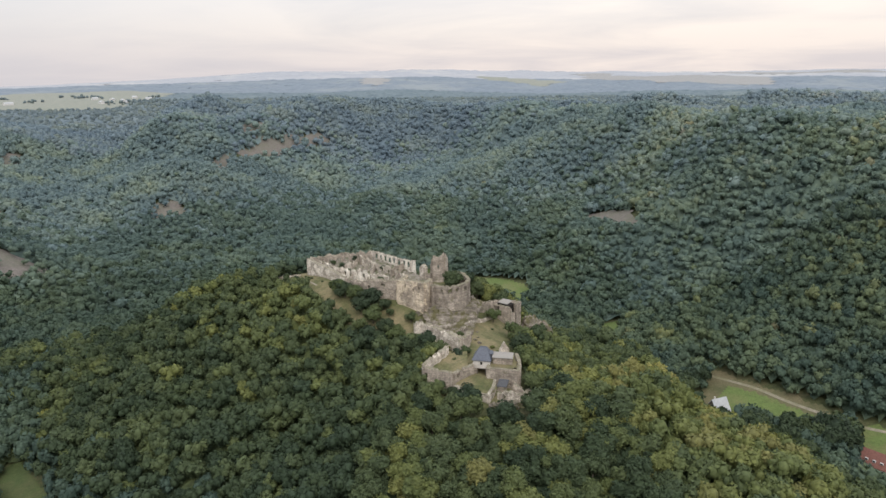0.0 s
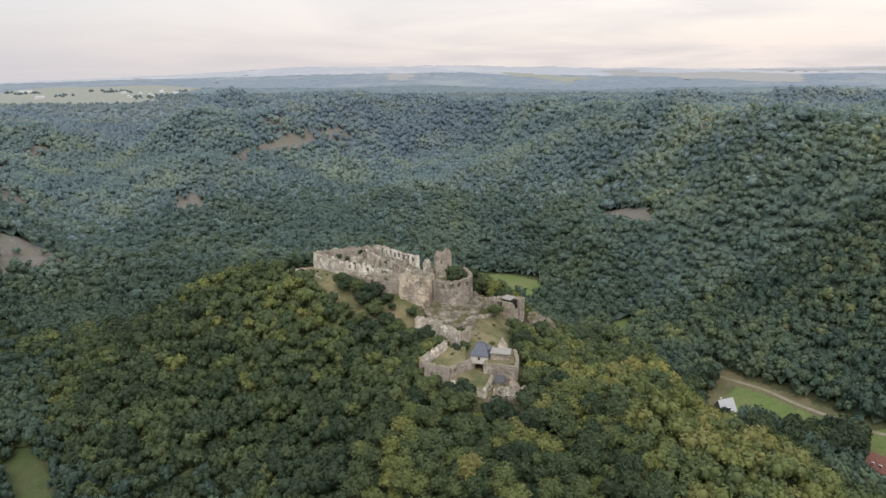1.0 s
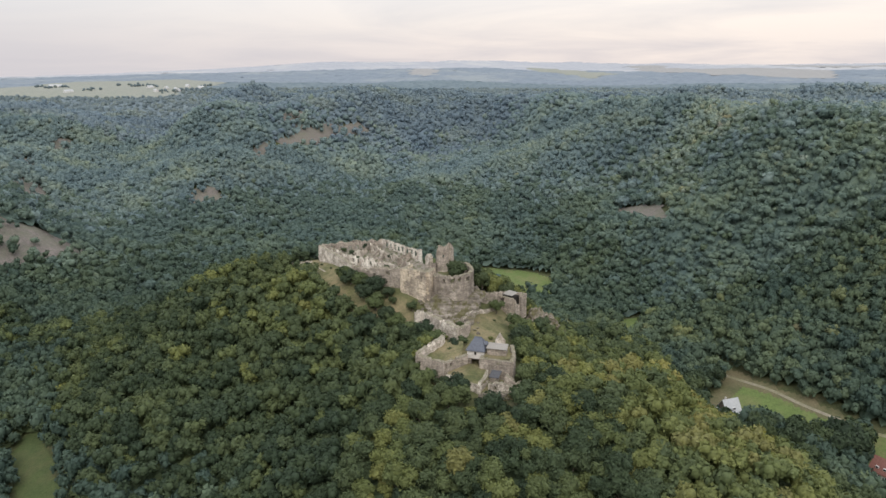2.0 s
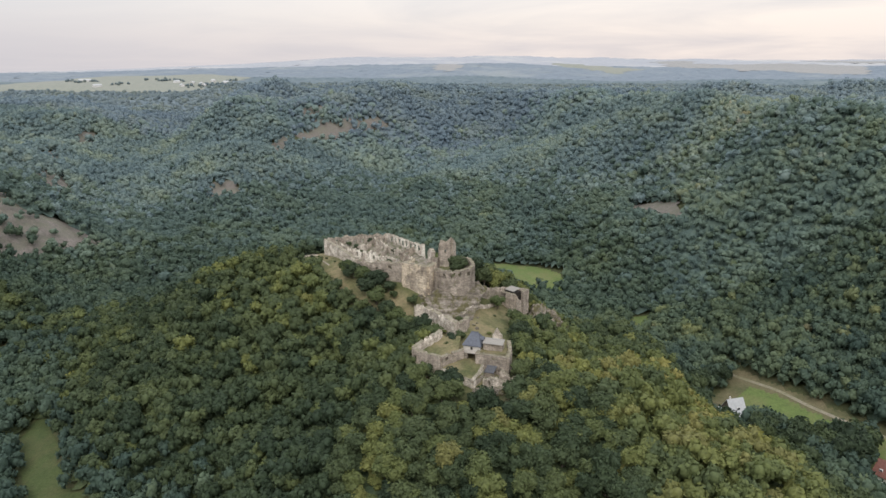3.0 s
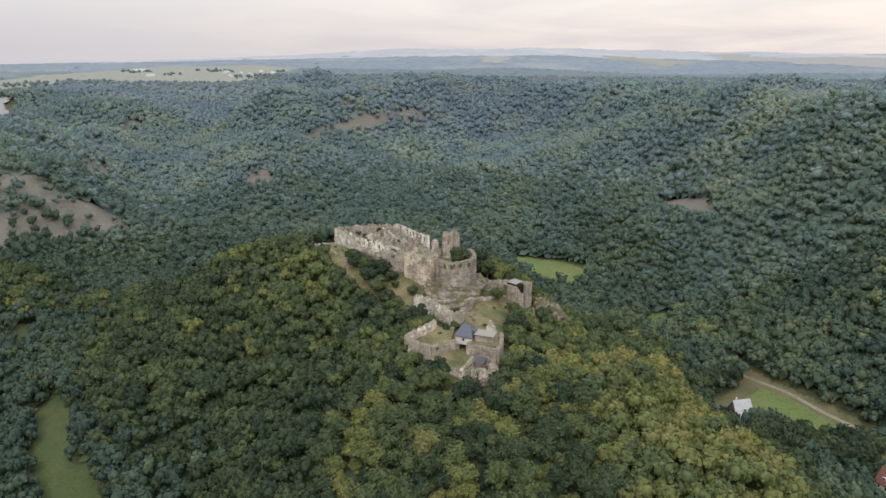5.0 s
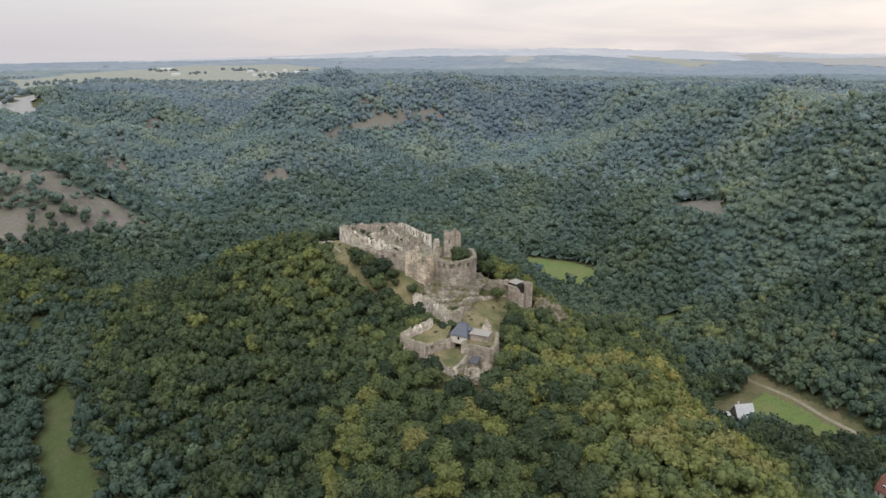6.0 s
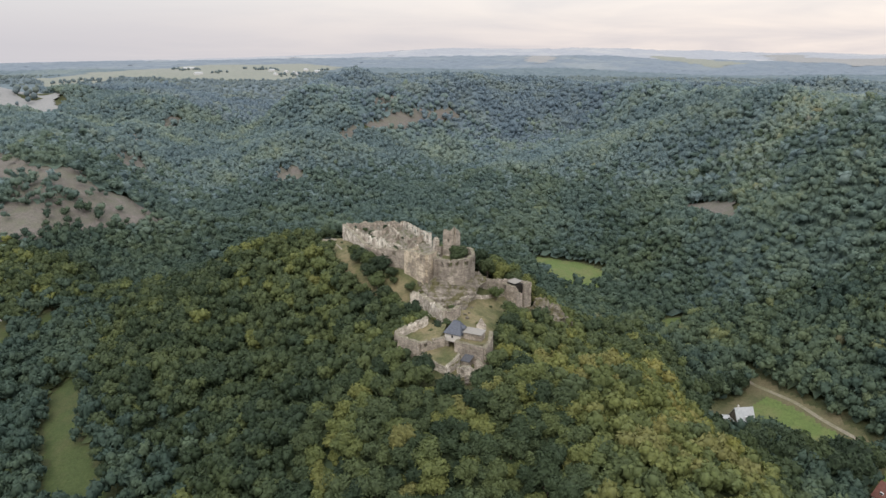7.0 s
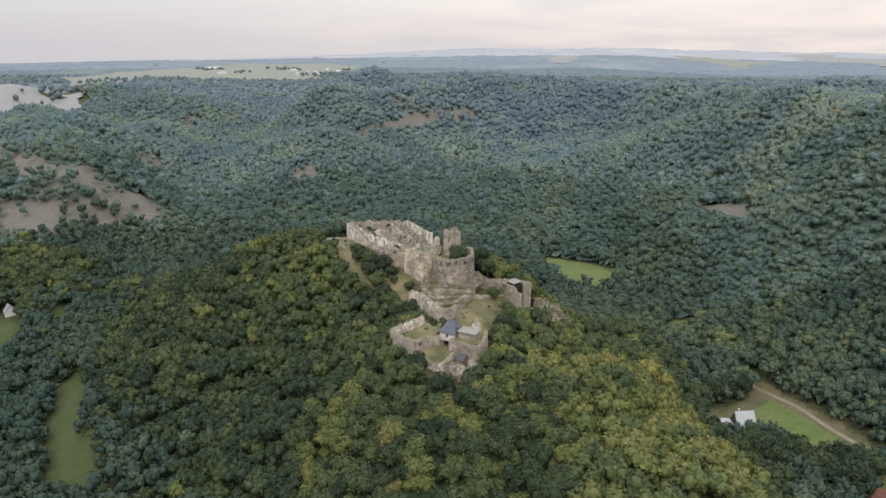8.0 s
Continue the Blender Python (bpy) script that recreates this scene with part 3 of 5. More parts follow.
def free(x, y, lone=True):
    """True where the wood may grow."""
    ok = np.ones(x.shape, bool)
    for poly in (HOUSE_MEADOW, EDGE_MEADOW, LEFT_MEADOW, BACK_MEADOW, FAR_LEFT_MEADOW, FAR_LEFT_SMALL, SMALL_MEADOW, CASTLE_GROUND, CLEARING_EAST, FIELD_WEST_NEAR, FIELD_WEST):
        ok &= ~inside(x, y, poly)
    for poly in (CLEARING_WEST, CLEARING_NW, CLEARING_TOP, CLEARING_LOW, CLEARING_SMALL, CLEARING_GULLY, CLEARING_UPPER):
        ok &= ~inside(x + 5 * wavy(x, y, 46, 5), y + 5 * wavy(x, y, 37, 6), poly) | ((np.sin(x * 12.9898 + y * 78.233) > 0.9) if lone else False)
    ok |= inside(x, y, CLEARING_COPSE) & (np.sin(x * 7.1 + y * 31.7) > -0.2)
    for bx, by, br in ((133, 305, 9), (130, 294, 9), (124.6, 300, 8), (127, 286, 8), (121, 290, 9), (119, 279, 8), (176, 245, 11), (130, 246, 6), (-270, 296, 7), (118, 297, 8), (127, 238, 8), (121, 247, 6), (43, 299, 7), (47, 303, 7), (22, 218, 7), (29, 221, 6), (14, 218, 5), (4, 226, 4)):
        ok &= np.hypot(x - bx, y - by) > br
    for (ax, ay), (bx, by) in zip(TRACK, TRACK[1:]):
        u = np.clip(((x - ax) * (bx - ax) + (y - ay) * (by - ay)) / ((bx - ax) ** 2 + (by - ay) ** 2), 0, 1)
        ok &= np.hypot(x - ax - u * (bx - ax), y - ay - u * (by - ay)) > 4
    return ok


def in_sight(x, y, margin=0.0):
    """The fan of land that the flight looks over."""
    return (y > 95) & (x > 60 - margin - 1.12 * y) & (x < 20 + margin + 0.66 * y)


def wood_tint(x, y, rng, spread=0.13):
    return np.clip(0.42 + 0.15 * wavy(x, y, 150, 7) + 0.14 * wavy(x, y, 62, 8) + rng.normal(scale=spread, size=x.shape), 0, 1)


# the wood on the castle hill
x, y, rng = scatter(11, -330, 260, 105, 430, 4.75)
sel = free(x, y) & in_sight(x, y, 15)
x, y = x[sel], y[sel]
hill_d = np.hypot(x - 20, y - 190)
order = np.argsort(hill_d)
x, y = x[order], y[order]
tint = wood_tint(x, y, rng, 0.2)
# the hill's south-east side carries the yellower trees
tint = np.clip(tint + 0.31 * np.clip((x - 5) / 60, -0.3, 1) * np.clip((350 - y) / 80, 0, 1) * np.clip((150 - x) / 30, 0, 1), 0, 1)
tint = np.clip(tint + 0.05 * np.clip((-30 - x) / 40, 0, 1) * np.clip((x + 150) / 20, 0, 1) * np.clip((y - 250) / 40, 0, 1) - 0.13 * np.clip((-10 - x) / 30, 0, 1) * np.clip((265 - y) / 30, 0, 1), 0, 1)
# olive trees on the north-east bank below the bastion
tint = np.clip(tint + 0.5 * np.exp(-((x - 26) / 26) ** 2 - ((y - 316) / 20) ** 2), 0, 1)
size = rng.uniform(0.7, 1.3, x.shape)
# scrubby, smaller trees close to the walls
cx = np.clip(x, -80, 25)
off = np.abs((y - 282) + (cx + 10) * 0.62) + np.maximum(np.abs(x + 25) - 62, 0)
size *= np.clip(0.62 + off / 110, 0.62, 1.0)
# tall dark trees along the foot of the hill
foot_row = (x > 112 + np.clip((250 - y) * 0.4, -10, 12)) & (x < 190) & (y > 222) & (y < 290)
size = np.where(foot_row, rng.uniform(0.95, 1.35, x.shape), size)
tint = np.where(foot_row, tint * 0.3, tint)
z = ground_z(x, y)
HILL_SHAPES = [crown_shape(100 + i, 4.1, 7.0, 6, 104, 1.0, False, 0.5) for i in range(7)]
NTREE = 300
crown_meshes, bush_meshes = [], []
for i in range(7):
    v, f = crown_shape(200 + i, 4.1, 7.0, 7, 340, 0.8, False)
    crown_meshes.append(mesh_of("crown", v, f, mat_leaf_tree))
    bush_meshes.append(mesh_of("crown", v, f, mat_leaf_bush))
tv, tf = trunk_shape(3, 5.5, 0.3)
trunk_mesh = mesh_of("trunk", tv, tf, mat_bark, True)


def tree(px, py, scale, tall, which, label, spin=0.0, category="tree", group="", foot=1.7, dark=False):
    t = new("tree" if category == "tree" else "bush")
    t.location, t.rotation_euler = (px, py, gz(px, py)), (0, 0, spin)
    tagged(t, label, category, group)
    tr = new("trunk", trunk_mesh)
    tr.parent, tr.scale = t, (scale, scale, tall * (0.45 + foot * 0.22))
    cr_ = new("crown", (bush_meshes if dark else crown_meshes)[which])
    cr_.parent, cr_.location, cr_.scale = t, (0, 0, foot * tall), (scale, scale, scale * (0.85 + 0.3 * (tall - 0.8)))
    return t


for i in range(NTREE):
    tree(x[i], y[i], size[i], size[i] * rng.uniform(0.75, 1.35), i % 7, "broadleaf tree with a dense green crown in the hill wood", float(rng.uniform(0, 6.28)), group="trees of the hill wood")
x, y, z, size, tint = x[NTREE:], y[NTREE:], z[NTREE:], size[NTREE:], tint[NTREE:]
near_set = (y < 335 - 0.1 * x + np.clip((x - 30) * 0.6, 0, 24)) & (x < 136) & (z + rng.normal(scale=3, size=z.shape) > 40)
# west of the hill the valley wood takes a darker tint
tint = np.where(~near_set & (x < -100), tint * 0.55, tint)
VALLEY_SHAPES = [crown_shape(300 + i, 4.3, 6.6, 2, 48, 1.2, False, 0.5) for i in range(6)]
for name, sel, shapes, material in (("hill_wood", near_set, HILL_SHAPES, mat_leaf_hill), ("valley_wood", ~near_set, VALLEY_SHAPES, mat_hazed_slope)):
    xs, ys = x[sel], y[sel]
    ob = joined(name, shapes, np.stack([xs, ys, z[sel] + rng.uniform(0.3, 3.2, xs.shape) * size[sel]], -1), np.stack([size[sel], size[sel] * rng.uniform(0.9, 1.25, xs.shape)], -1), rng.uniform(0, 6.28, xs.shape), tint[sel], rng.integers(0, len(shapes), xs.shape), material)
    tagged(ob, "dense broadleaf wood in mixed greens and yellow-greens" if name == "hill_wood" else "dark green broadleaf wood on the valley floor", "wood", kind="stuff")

# the woods on the slopes behind
SLOPE_SHAPES = [crown_shape(400 + i, 4.7, 6.4, 1, 32, 1.45, False, 0.5) for i in range(6)]
UPPER_SHAPES = [crown_shape(420 + i, 4.9, 6.4, 0, 20, 2.0, False, 0.6) for i in range(6)]
RIDGE_SHAPES = [crown_shape(450 + i, 6.4, 6.8, 0, 6, 2.9, False, 0.8) for i in range(8)]
x, y, rng = scatter(12, -1000, 640, 430, 880, 5.7)
side, yy, _ = scatter(13, -520, 460, 180, 430, 5.3)
out = (side < -330) | (side > 260)
x2, y2, _ = scatter(14, -1500, 980, 880, 1430, 7.6)
sx, sy = np.concatenate([x, side[out]]), np.concatenate([y, yy[out]])
# belt picks the haze palette by distance; east slope counts farther, valley nearer
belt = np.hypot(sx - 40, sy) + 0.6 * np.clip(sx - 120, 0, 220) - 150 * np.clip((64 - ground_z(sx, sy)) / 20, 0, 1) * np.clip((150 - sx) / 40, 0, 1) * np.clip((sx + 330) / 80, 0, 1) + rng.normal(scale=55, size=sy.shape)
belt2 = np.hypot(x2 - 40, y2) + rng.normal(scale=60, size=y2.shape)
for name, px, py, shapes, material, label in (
        ("slope_wood", sx[belt < 450], sy[belt < 450], SLOPE_SHAPES, mat_hazed_slope, "dense green broadleaf wood covering the slopes, leaf colour slightly hazed"),
        ("middle_wood", sx[(belt >= 450) & (belt < 690)], sy[(belt >= 450) & (belt < 690)], SLOPE_SHAPES, mat_hazed_middle, "dense green broadleaf wood on the hillsides, haze mixed into its colour"),
        ("upper_wood", sx[belt >= 690], sy[belt >= 690], UPPER_SHAPES, mat_hazed_upper, "dense green broadleaf wood on the upper slopes, tinted with blue haze"),
        ("upper_wood", x2[belt2 < 1020], y2[belt2 < 1020], RIDGE_SHAPES, mat_hazed_upper, "dense green broadleaf wood below the ridges, tinted with blue haze"),
        ("ridge_wood", x2[belt2 >= 1020], y2[belt2 >= 1020], RIDGE_SHAPES, mat_hazed_ridge, "green broadleaf wood on the ridges, coloured with blue haze")):
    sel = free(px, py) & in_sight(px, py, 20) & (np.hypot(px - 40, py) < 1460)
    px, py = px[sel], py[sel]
    # low: how far trees on low valley ground are tinted darker
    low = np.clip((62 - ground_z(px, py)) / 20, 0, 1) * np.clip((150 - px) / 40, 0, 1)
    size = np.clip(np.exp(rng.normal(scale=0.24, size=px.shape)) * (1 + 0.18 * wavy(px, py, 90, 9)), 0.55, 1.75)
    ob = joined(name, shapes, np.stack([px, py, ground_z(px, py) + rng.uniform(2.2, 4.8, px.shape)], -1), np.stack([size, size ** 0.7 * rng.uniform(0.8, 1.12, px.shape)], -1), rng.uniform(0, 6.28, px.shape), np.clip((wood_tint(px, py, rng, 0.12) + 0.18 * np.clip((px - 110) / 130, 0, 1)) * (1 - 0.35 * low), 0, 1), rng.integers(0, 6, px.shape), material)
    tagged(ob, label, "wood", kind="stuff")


# crowns that roughen the plateau woods farther out
FAR_SHAPES = [crown_shape(480 + i, 8.5, 7.5, 0, 0, 2.0, False) for i in range(6)]
x3, y3, rng3 = scatter(15, -1900, 1300, 900, 2050, 13.5)
r3 = np.hypot(x3 - 40, y3)
sel = in_sight(x3, y3, 40) & (r3 > 1440) & (r3 < 2050)
x3, y3 = x3[sel], y3[sel]


def not_field(x, y):
    ok = np.ones(x.shape, bool)
    for poly in FIELDS:
        ok &= ~inside(x + 25 * wavy(x, y, 126, 5), y + 25 * wavy(x, y, 101, 6), poly)
    return ok


sel = not_field(x3, y3)
x3, y3 = x3[sel], y3[sel]
size = rng3.uniform(0.7, 1.35, x3.shape)
ob = joined("plateau_wood", FAR_SHAPES, np.stack([x3, y3, ground_z(x3, y3) + 2.0], -1), np.stack([size, size], -1), rng3.uniform(0, 6.28, x3.shape), wood_tint(x3, y3, rng3), rng3.integers(0, 6, x3.shape), mat_hazed_far)
tagged(ob, "woods on the plateau, blue-green haze in their leaf colour", "wood", kind="stuff")


def understory(name, x0, x1, y0, y1, step, lift, material, seed, test, label):
    """The closed layer of lower foliage between the crowns."""
    rngu = np.random.default_rng(seed)
    X, Y = np.meshgrid(np.arange(x0, x1, step), np.arange(y0, y1, step), indexing="ij")
    f = grid_faces(*X.shape)
    ok, grown = (in_sight(X, Y, 25) & test(X, Y)).reshape(-1), free(X, Y, False)
    inner = grown & np.roll(grown, 1, 0) & np.roll(grown, -1, 0) & np.roll(grown, 1, 1) & np.roll(grown, -1, 1)
    X, Y = X + rngu.uniform(-0.3, 0.3, X.shape) * step, Y + rngu.uniform(-0.3, 0.3, X.shape) * step
    v = np.stack([X, Y, ground_z(X, Y) + np.where(inner, lift, 0.35 * lift) * rngu.uniform(0.35, 1.3, X.shape)], -1).reshape(-1, 3)
    f = f[ok[f].all(1) & grown.reshape(-1)[f].all(1)]
    used, inv = np.unique(f, return_inverse=True)
    me = mesh_of(name, v[used], inv.reshape(-1, 4), material)
    tint = np.clip(wood_tint(X, Y, rngu) - 0.04 + 0.18 * np.clip((X - 110) / 130, 0, 1), 0, 1).reshape(-1)[used]
    me.attributes.new("tint", "FLOAT", "POINT").data.foreach_set("value", tint.astype(np.float32))
    return tagged(new(name, me), label, "undergrowth", kind="stuff")


# the foliage sheets share the haze-tinted leaf colours of their woods
understory("undergrowth", -1500, 980, 880, 1430, 7.0, 5.2, mat_hazed_ridge, 41, lambda X, Y: (np.hypot(X - 40, Y) < 1450) & (np.hypot(X - 40, Y) > 1013), "closed lower foliage of the ridge wood, coloured with blue haze")
understory("undergrowth", -1010, 720, 450, 1030, 4.6, 5.6, mat_hazed_upper, 45, lambda X, Y: (np.hypot(X - 40, Y) > 684) & (np.hypot(X - 40, Y) < 1020), "closed lower foliage of the upper wood, tinted with blue haze")
understory("undergrowth", -700, 640, 180, 700, 4.2, 5.2, mat_hazed_middle, 44, lambda X, Y: (np.hypot(X - 40, Y) > 445) & (np.hypot(X - 40, Y) < 690), "closed green lower foliage of the hillside wood, haze mixed into its colour")
understory("undergrowth", -520, 460, 180, 530, 4.0, 4.0, mat_hazed_slope, 42, lambda X, Y: ((Y > 335 - 0.1 * X) | (X > 122) | (X < -200)) & (np.hypot(X - 40, Y) < 451), "closed green lower foliage of the slope wood, leaf colour slightly hazed")
understory("undergrowth", -200, 122, 105, 345, 3.0, 2.8, mat_leaf_hill, 43, lambda X, Y: Y < 335 - 0.1 * X, "dark green scrub under the hill wood")

# ---- castle ruin ----


def part(name, me, parent, label="", at=None):
    ob = new(name, me)
    ob.parent = parent
    if at is not None:
        ob.matrix_parent_inverse = Matrix.Identity(4)
        ob.matrix_basis = at
    if label:
        ob["label"] = label
    return ob


def thing(name, label, category, group=""):
    return tagged(new(name), label, category, group)


def along(pts, cell):
    """Places and running length along a line of (x, y, top, foot)."""
    out = []
    run = 0.0
    for a, b in zip(pts, pts[1:]):
        length = math.hypot(b[0] - a[0], b[1] - a[1])
        n = max(1, round(length / cell))
        for i in range(n):
            t = i / n
            out.append((run + t * length, *[a[k] + (b[k] - a[k]) * t for k in range(4)]))
        run += length
    out.append((run, *pts[-1]))
    return out


def ruin_wall(name, pts, thick, material, parent, seed=1, holes=(), rag=0.7, cell=0.7, label=""):
    """A broken masonry wall along pts (x, y, top, foot), with openings (from, to, low, high) in metres along it and above its top line (negative)."""
    rng = random.Random(seed)
    cols = along(pts, cell)
    n = len(cols)
    rows = max(4, int(max(c[3] - c[4] for c in cols) / cell))
    V, ids = [], {}
    drop = 0.0
    tops = []
    for c in cols:
        drop += rng.uniform(-0.55, 0.55)
        drop *= 0.72
        notch = rng.uniform(0.5, 1.6) * rag if rng.random() < 0.10 else 0
        tops.append(c[3] + drop * rag - notch + 0.25 * rag * noise.noise((c[0] * 0.3, seed, 0)))
    for i, c in enumerate(cols):
        a, b = cols[max(i - 1, 0)], cols[min(i + 1, n - 1)]
        d = Vector((b[1] - a[1], b[2] - a[2])).normalized()
        nx, ny = d.y, -d.x
        for j in range(rows + 1):
            z = c[4] + (tops[i] - c[4]) * j / rows
            batter = 0.10 * thick * (1 - j / rows)
            for s in (0, 1):
                w = (thick * 0.5 + batter) * (1 if s == 0 else -1)
                p = Vector((c[1] + nx * w, c[2] + ny * w, z))
                w2 = noise.noise(p * 0.45) * 0.22 + noise.noise(p * 1.3) * 0.12 + rng.uniform(-0.04, 0.04)
                k = rng.uniform(-0.12, 0.12) if 0 < i < n - 1 else 0
                ids[i, j, s] = len(V)
                V.append((p.x + nx * w2 + d.x * k, p.y + ny * w2 + d.y * k, z + rng.uniform(-0.08, 0.08)))
    full = {}
    for i in range(n - 1):
        sm = (cols[i][0] + cols[i + 1][0]) / 2
        line = (cols[i][3] + cols[i + 1][3]) / 2
        for j in range(rows):
            zm = (cols[i][4] + (tops[i] - cols[i][4]) * (j + 0.5) / rows) - line
            full[i, j] = not any(a < sm < b and lo < zm < hi for a, b, lo, hi in holes)
    F = []
    for (i, j), ok in full.items():
        if not ok:
            continue
        q = lambda a, b, s: ids[a, b, s]
        F.append((q(i, j, 0), q(i + 1, j, 0), q(i + 1, j + 1, 0), q(i, j + 1, 0)))
        F.append((q(i + 1, j, 1), q(i, j, 1), q(i, j + 1, 1), q(i + 1, j + 1, 1)))
        if not full.get((i, j + 1)):
            F.append((q(i, j + 1, 0), q(i + 1, j + 1, 0), q(i + 1, j + 1, 1), q(i, j + 1, 1)))
        if not full.get((i, j - 1)):
            F.append((q(i, j, 1), q(i + 1, j, 1), q(i + 1, j, 0), q(i, j, 0)))
        if not full.get((i - 1, j)):
            F.append((q(i, j, 0), q(i, j + 1, 0), q(i, j + 1, 1), q(i, j, 1)))
        if not full.get((i + 1, j)):
            F.append((q(i + 1, j, 1), q(i + 1, j + 1, 1), q(i + 1, j + 1, 0), q(i + 1, j, 0)))
    return part(name, mesh_of(name, V, F, material), parent, label)


def windows(start, step, count, width, low, high):
    return tuple((start + k * step, start + k * step + width, low, high) for k in range(count))


def earth(name, lo, hi):
    k = Mat(name, 0.95)
    k.colour(k.mix(k.ramp(k.noise(0.5, 5, 0.7), (0.45, (0, 0, 0)), (0.6, (1, 1, 1))), k.ramp(k.noise(1.7, 6, 0.7), (0.3, lo), (0.7, hi)), (0.075, 0.08, 0.036)))
    k.bump(k.noise(2.2, 6, 0.7), 0.9, 0.4)
    return k.m


mat_rubble = earth("rubble_and_earth", (0.1, 0.088, 0.072), (0.29, 0.26, 0.22))
# outer wall of the upper ward
upper = thing("curtain_wall", "long broken grey stone curtain wall of the upper castle", "castle wall")
ruin_wall("wall", [(-69, 334, 101.4, 89), (-57, 319, 100.9, 89), (-46, 305.5, 99.6, 88)], 1.8, mat_wall_light, upper, 1, rag=0.35)
ruin_wall("wall", [(-46, 305.5, 99.4, 88), (-38, 300, 99.6, 88), (-30, 296, 101.2, 88), (-20, 292, 102.6, 89)], 1.8, mat_wall, upper, 2, holes=((5, 6.5, -3.8, -2.0), (13, 14.2, -3.4, -1.8), (20, 22, -2.6, -0.9)), rag=1.3)
ruin_wall("wall", [(-69.5, 334, 101.6, 90), (-58, 341, 101.2, 92), (-38, 341, 103.4, 92)], 1.6, mat_wall, upper, 3, holes=((6, 7, -2.8, -1.2), (16, 17, -2.8, -1.0), (24, 25, -2.8, -1.0)), rag=1.3)
# palace
palace = thing("palace_ruin", "roofless pale plastered palace ruin with rows of empty windows", "ruin")
ruin_wall("wall", [(-38, 340.5, 103.6, 95), (-34.5, 336, 104.2, 95), (-24, 321.5, 105.4, 95), (-14, 308.6, 106.8, 95)], 0.5, mat_wall_cream, palace, 4, holes=windows(4.2, 4.2, 8, 2.3, -3.8, -1.1), rag=0.75, cell=0.55)
ruin_wall("wall", [(-42, 328, 104.6, 95), (-34, 320, 102.4, 95), (-25, 310.5, 102.2, 95), (-18, 302.5, 101.6, 95)], 0.55, mat_wall_light, palace, 6, holes=windows(2.5, 4.6, 7, 1.7, -3.2, -0.9), rag=1.5, cell=0.55)
ruin_wall("wall", [(-42, 327, 104.4, 95), (-37, 334, 105.0, 95)], 0.55, mat_wall, palace, 7, holes=((2.4, 4.2, -4.0, -1.4), (5.8, 7.2, -4.0, -1.8)), rag=1.3)
ruin_wall("wall", [(-25.5, 308, 103.0, 95), (-20, 315, 104.8, 95)], 0.55, mat_wall, palace, 8, holes=((3.2, 5, -4.0, -1.6),), rag=1.3)
ruin_wall("wall", [(-24, 295.5, 101.6, 93), (-21, 304, 103.0, 95)], 0.55, mat_wall, palace, 63, holes=((3, 4.6, -3.2, -1.2),), rag=1.6)
ruin_wall("wall", [(-61, 334.5, 101.8, 95), (-52, 334.5, 102.6, 95), (-46, 333, 104.2, 95), (-40.5, 330.5, 105.2, 95)], 0.6, mat_wall, palace, 5, holes=windows(2.5, 3.9, 5, 1.8, -3.2, -1.0), rag=1.1, cell=0.55)
ruin_wall("wall", [(-49, 322, 99.2, 94), (-45, 327, 101.6, 95), (-40.5, 330.5, 104.4, 95)], 0.6, mat_wall, palace, 62, holes=((4, 6, -2.6, -0.8), (8, 9.8, -3.2, -1.2)), rag=1.3, cell=0.55)
ruin_wall("wall", [(-36, 304, 99.2, 93), (-35, 312, 100.6, 94), (-34, 320, 102.2, 95)], 0.6, mat_wall, palace, 10, holes=((6, 8, -3.0, -1.0),), rag=1.4, cell=0.55)
ruin_wall("pillar", [(-11.4, 304, 105.0, 97), (-10, 302.2, 107.0, 97), (-8.6, 300.6, 106.4, 97)], 1.3, mat_wall_light, palace, 11, rag=0.9, label="free-standing pale wall stump")
ruin_wall("wall", [(-9.5, 301.2, 103.2, 97), (-6.5, 299.5, 103.4, 97)], 1.2, mat_wall, palace, 12, rag=1.2)
ruin_wall("wall", [(-63, 331, 101.4, 95), (-55, 321, 101.6, 95), (-50, 316, 100.8, 95)], 0.7, mat_wall_light, palace, 71, holes=windows(2.2, 3.6, 4, 1.4, -2.3, -0.7), rag=1.0, cell=0.55)
ruin_wall("wall", [(-50, 316, 101.2, 95), (-42, 309.5, 101.6, 95), (-33, 304, 102.2, 95), (-26, 300.5, 102.4, 95)], 0.7, mat_wall_cream, palace, 72, holes=windows(2.0, 4.1, 6, 1.6, -2.6, -0.6), rag=1.4, cell=0.55)
ruin_wall("wall", [(-50.5, 316.5, 101.4, 95), (-45, 325, 102.6, 95)], 0.7, mat_wall_light, palace, 73, holes=((3.0, 4.6, -2.6, -0.8),), rag=1.2, cell=0.55)
ruin_wall("wall", [(-41, 310, 101.8, 95), (-37, 318, 103.0, 95)], 0.7, mat_wall_light, palace, 74, holes=((2.6, 4.4, -2.8, -0.9),), rag=1.5, cell=0.55)
# keep
keep = thing("keep_tower", "tall broken stump of the square stone keep", "tower")
ruin_wall("wall", [(-5.6, 300.2, 111.4, 96), (-2.8, 300.0, 110.9, 96), (-0.7, 299.8, 113.0, 96)], 1.6, mat_wall, keep, 13, holes=((2.2, 3.0, -5.4, -3.8),), rag=0.7)
ruin_wall("wall", [(-0.5, 300.4, 112.8, 96), (0.6, 304.0, 109.6, 96)], 1.3, mat_wall, keep, 14, rag=1.2)
ruin_wall("wall", [(-5.5, 300.8, 110.8, 96), (-6.4, 304.0, 105, 96)], 1.3, mat_wall, keep, 15, rag=1.4)
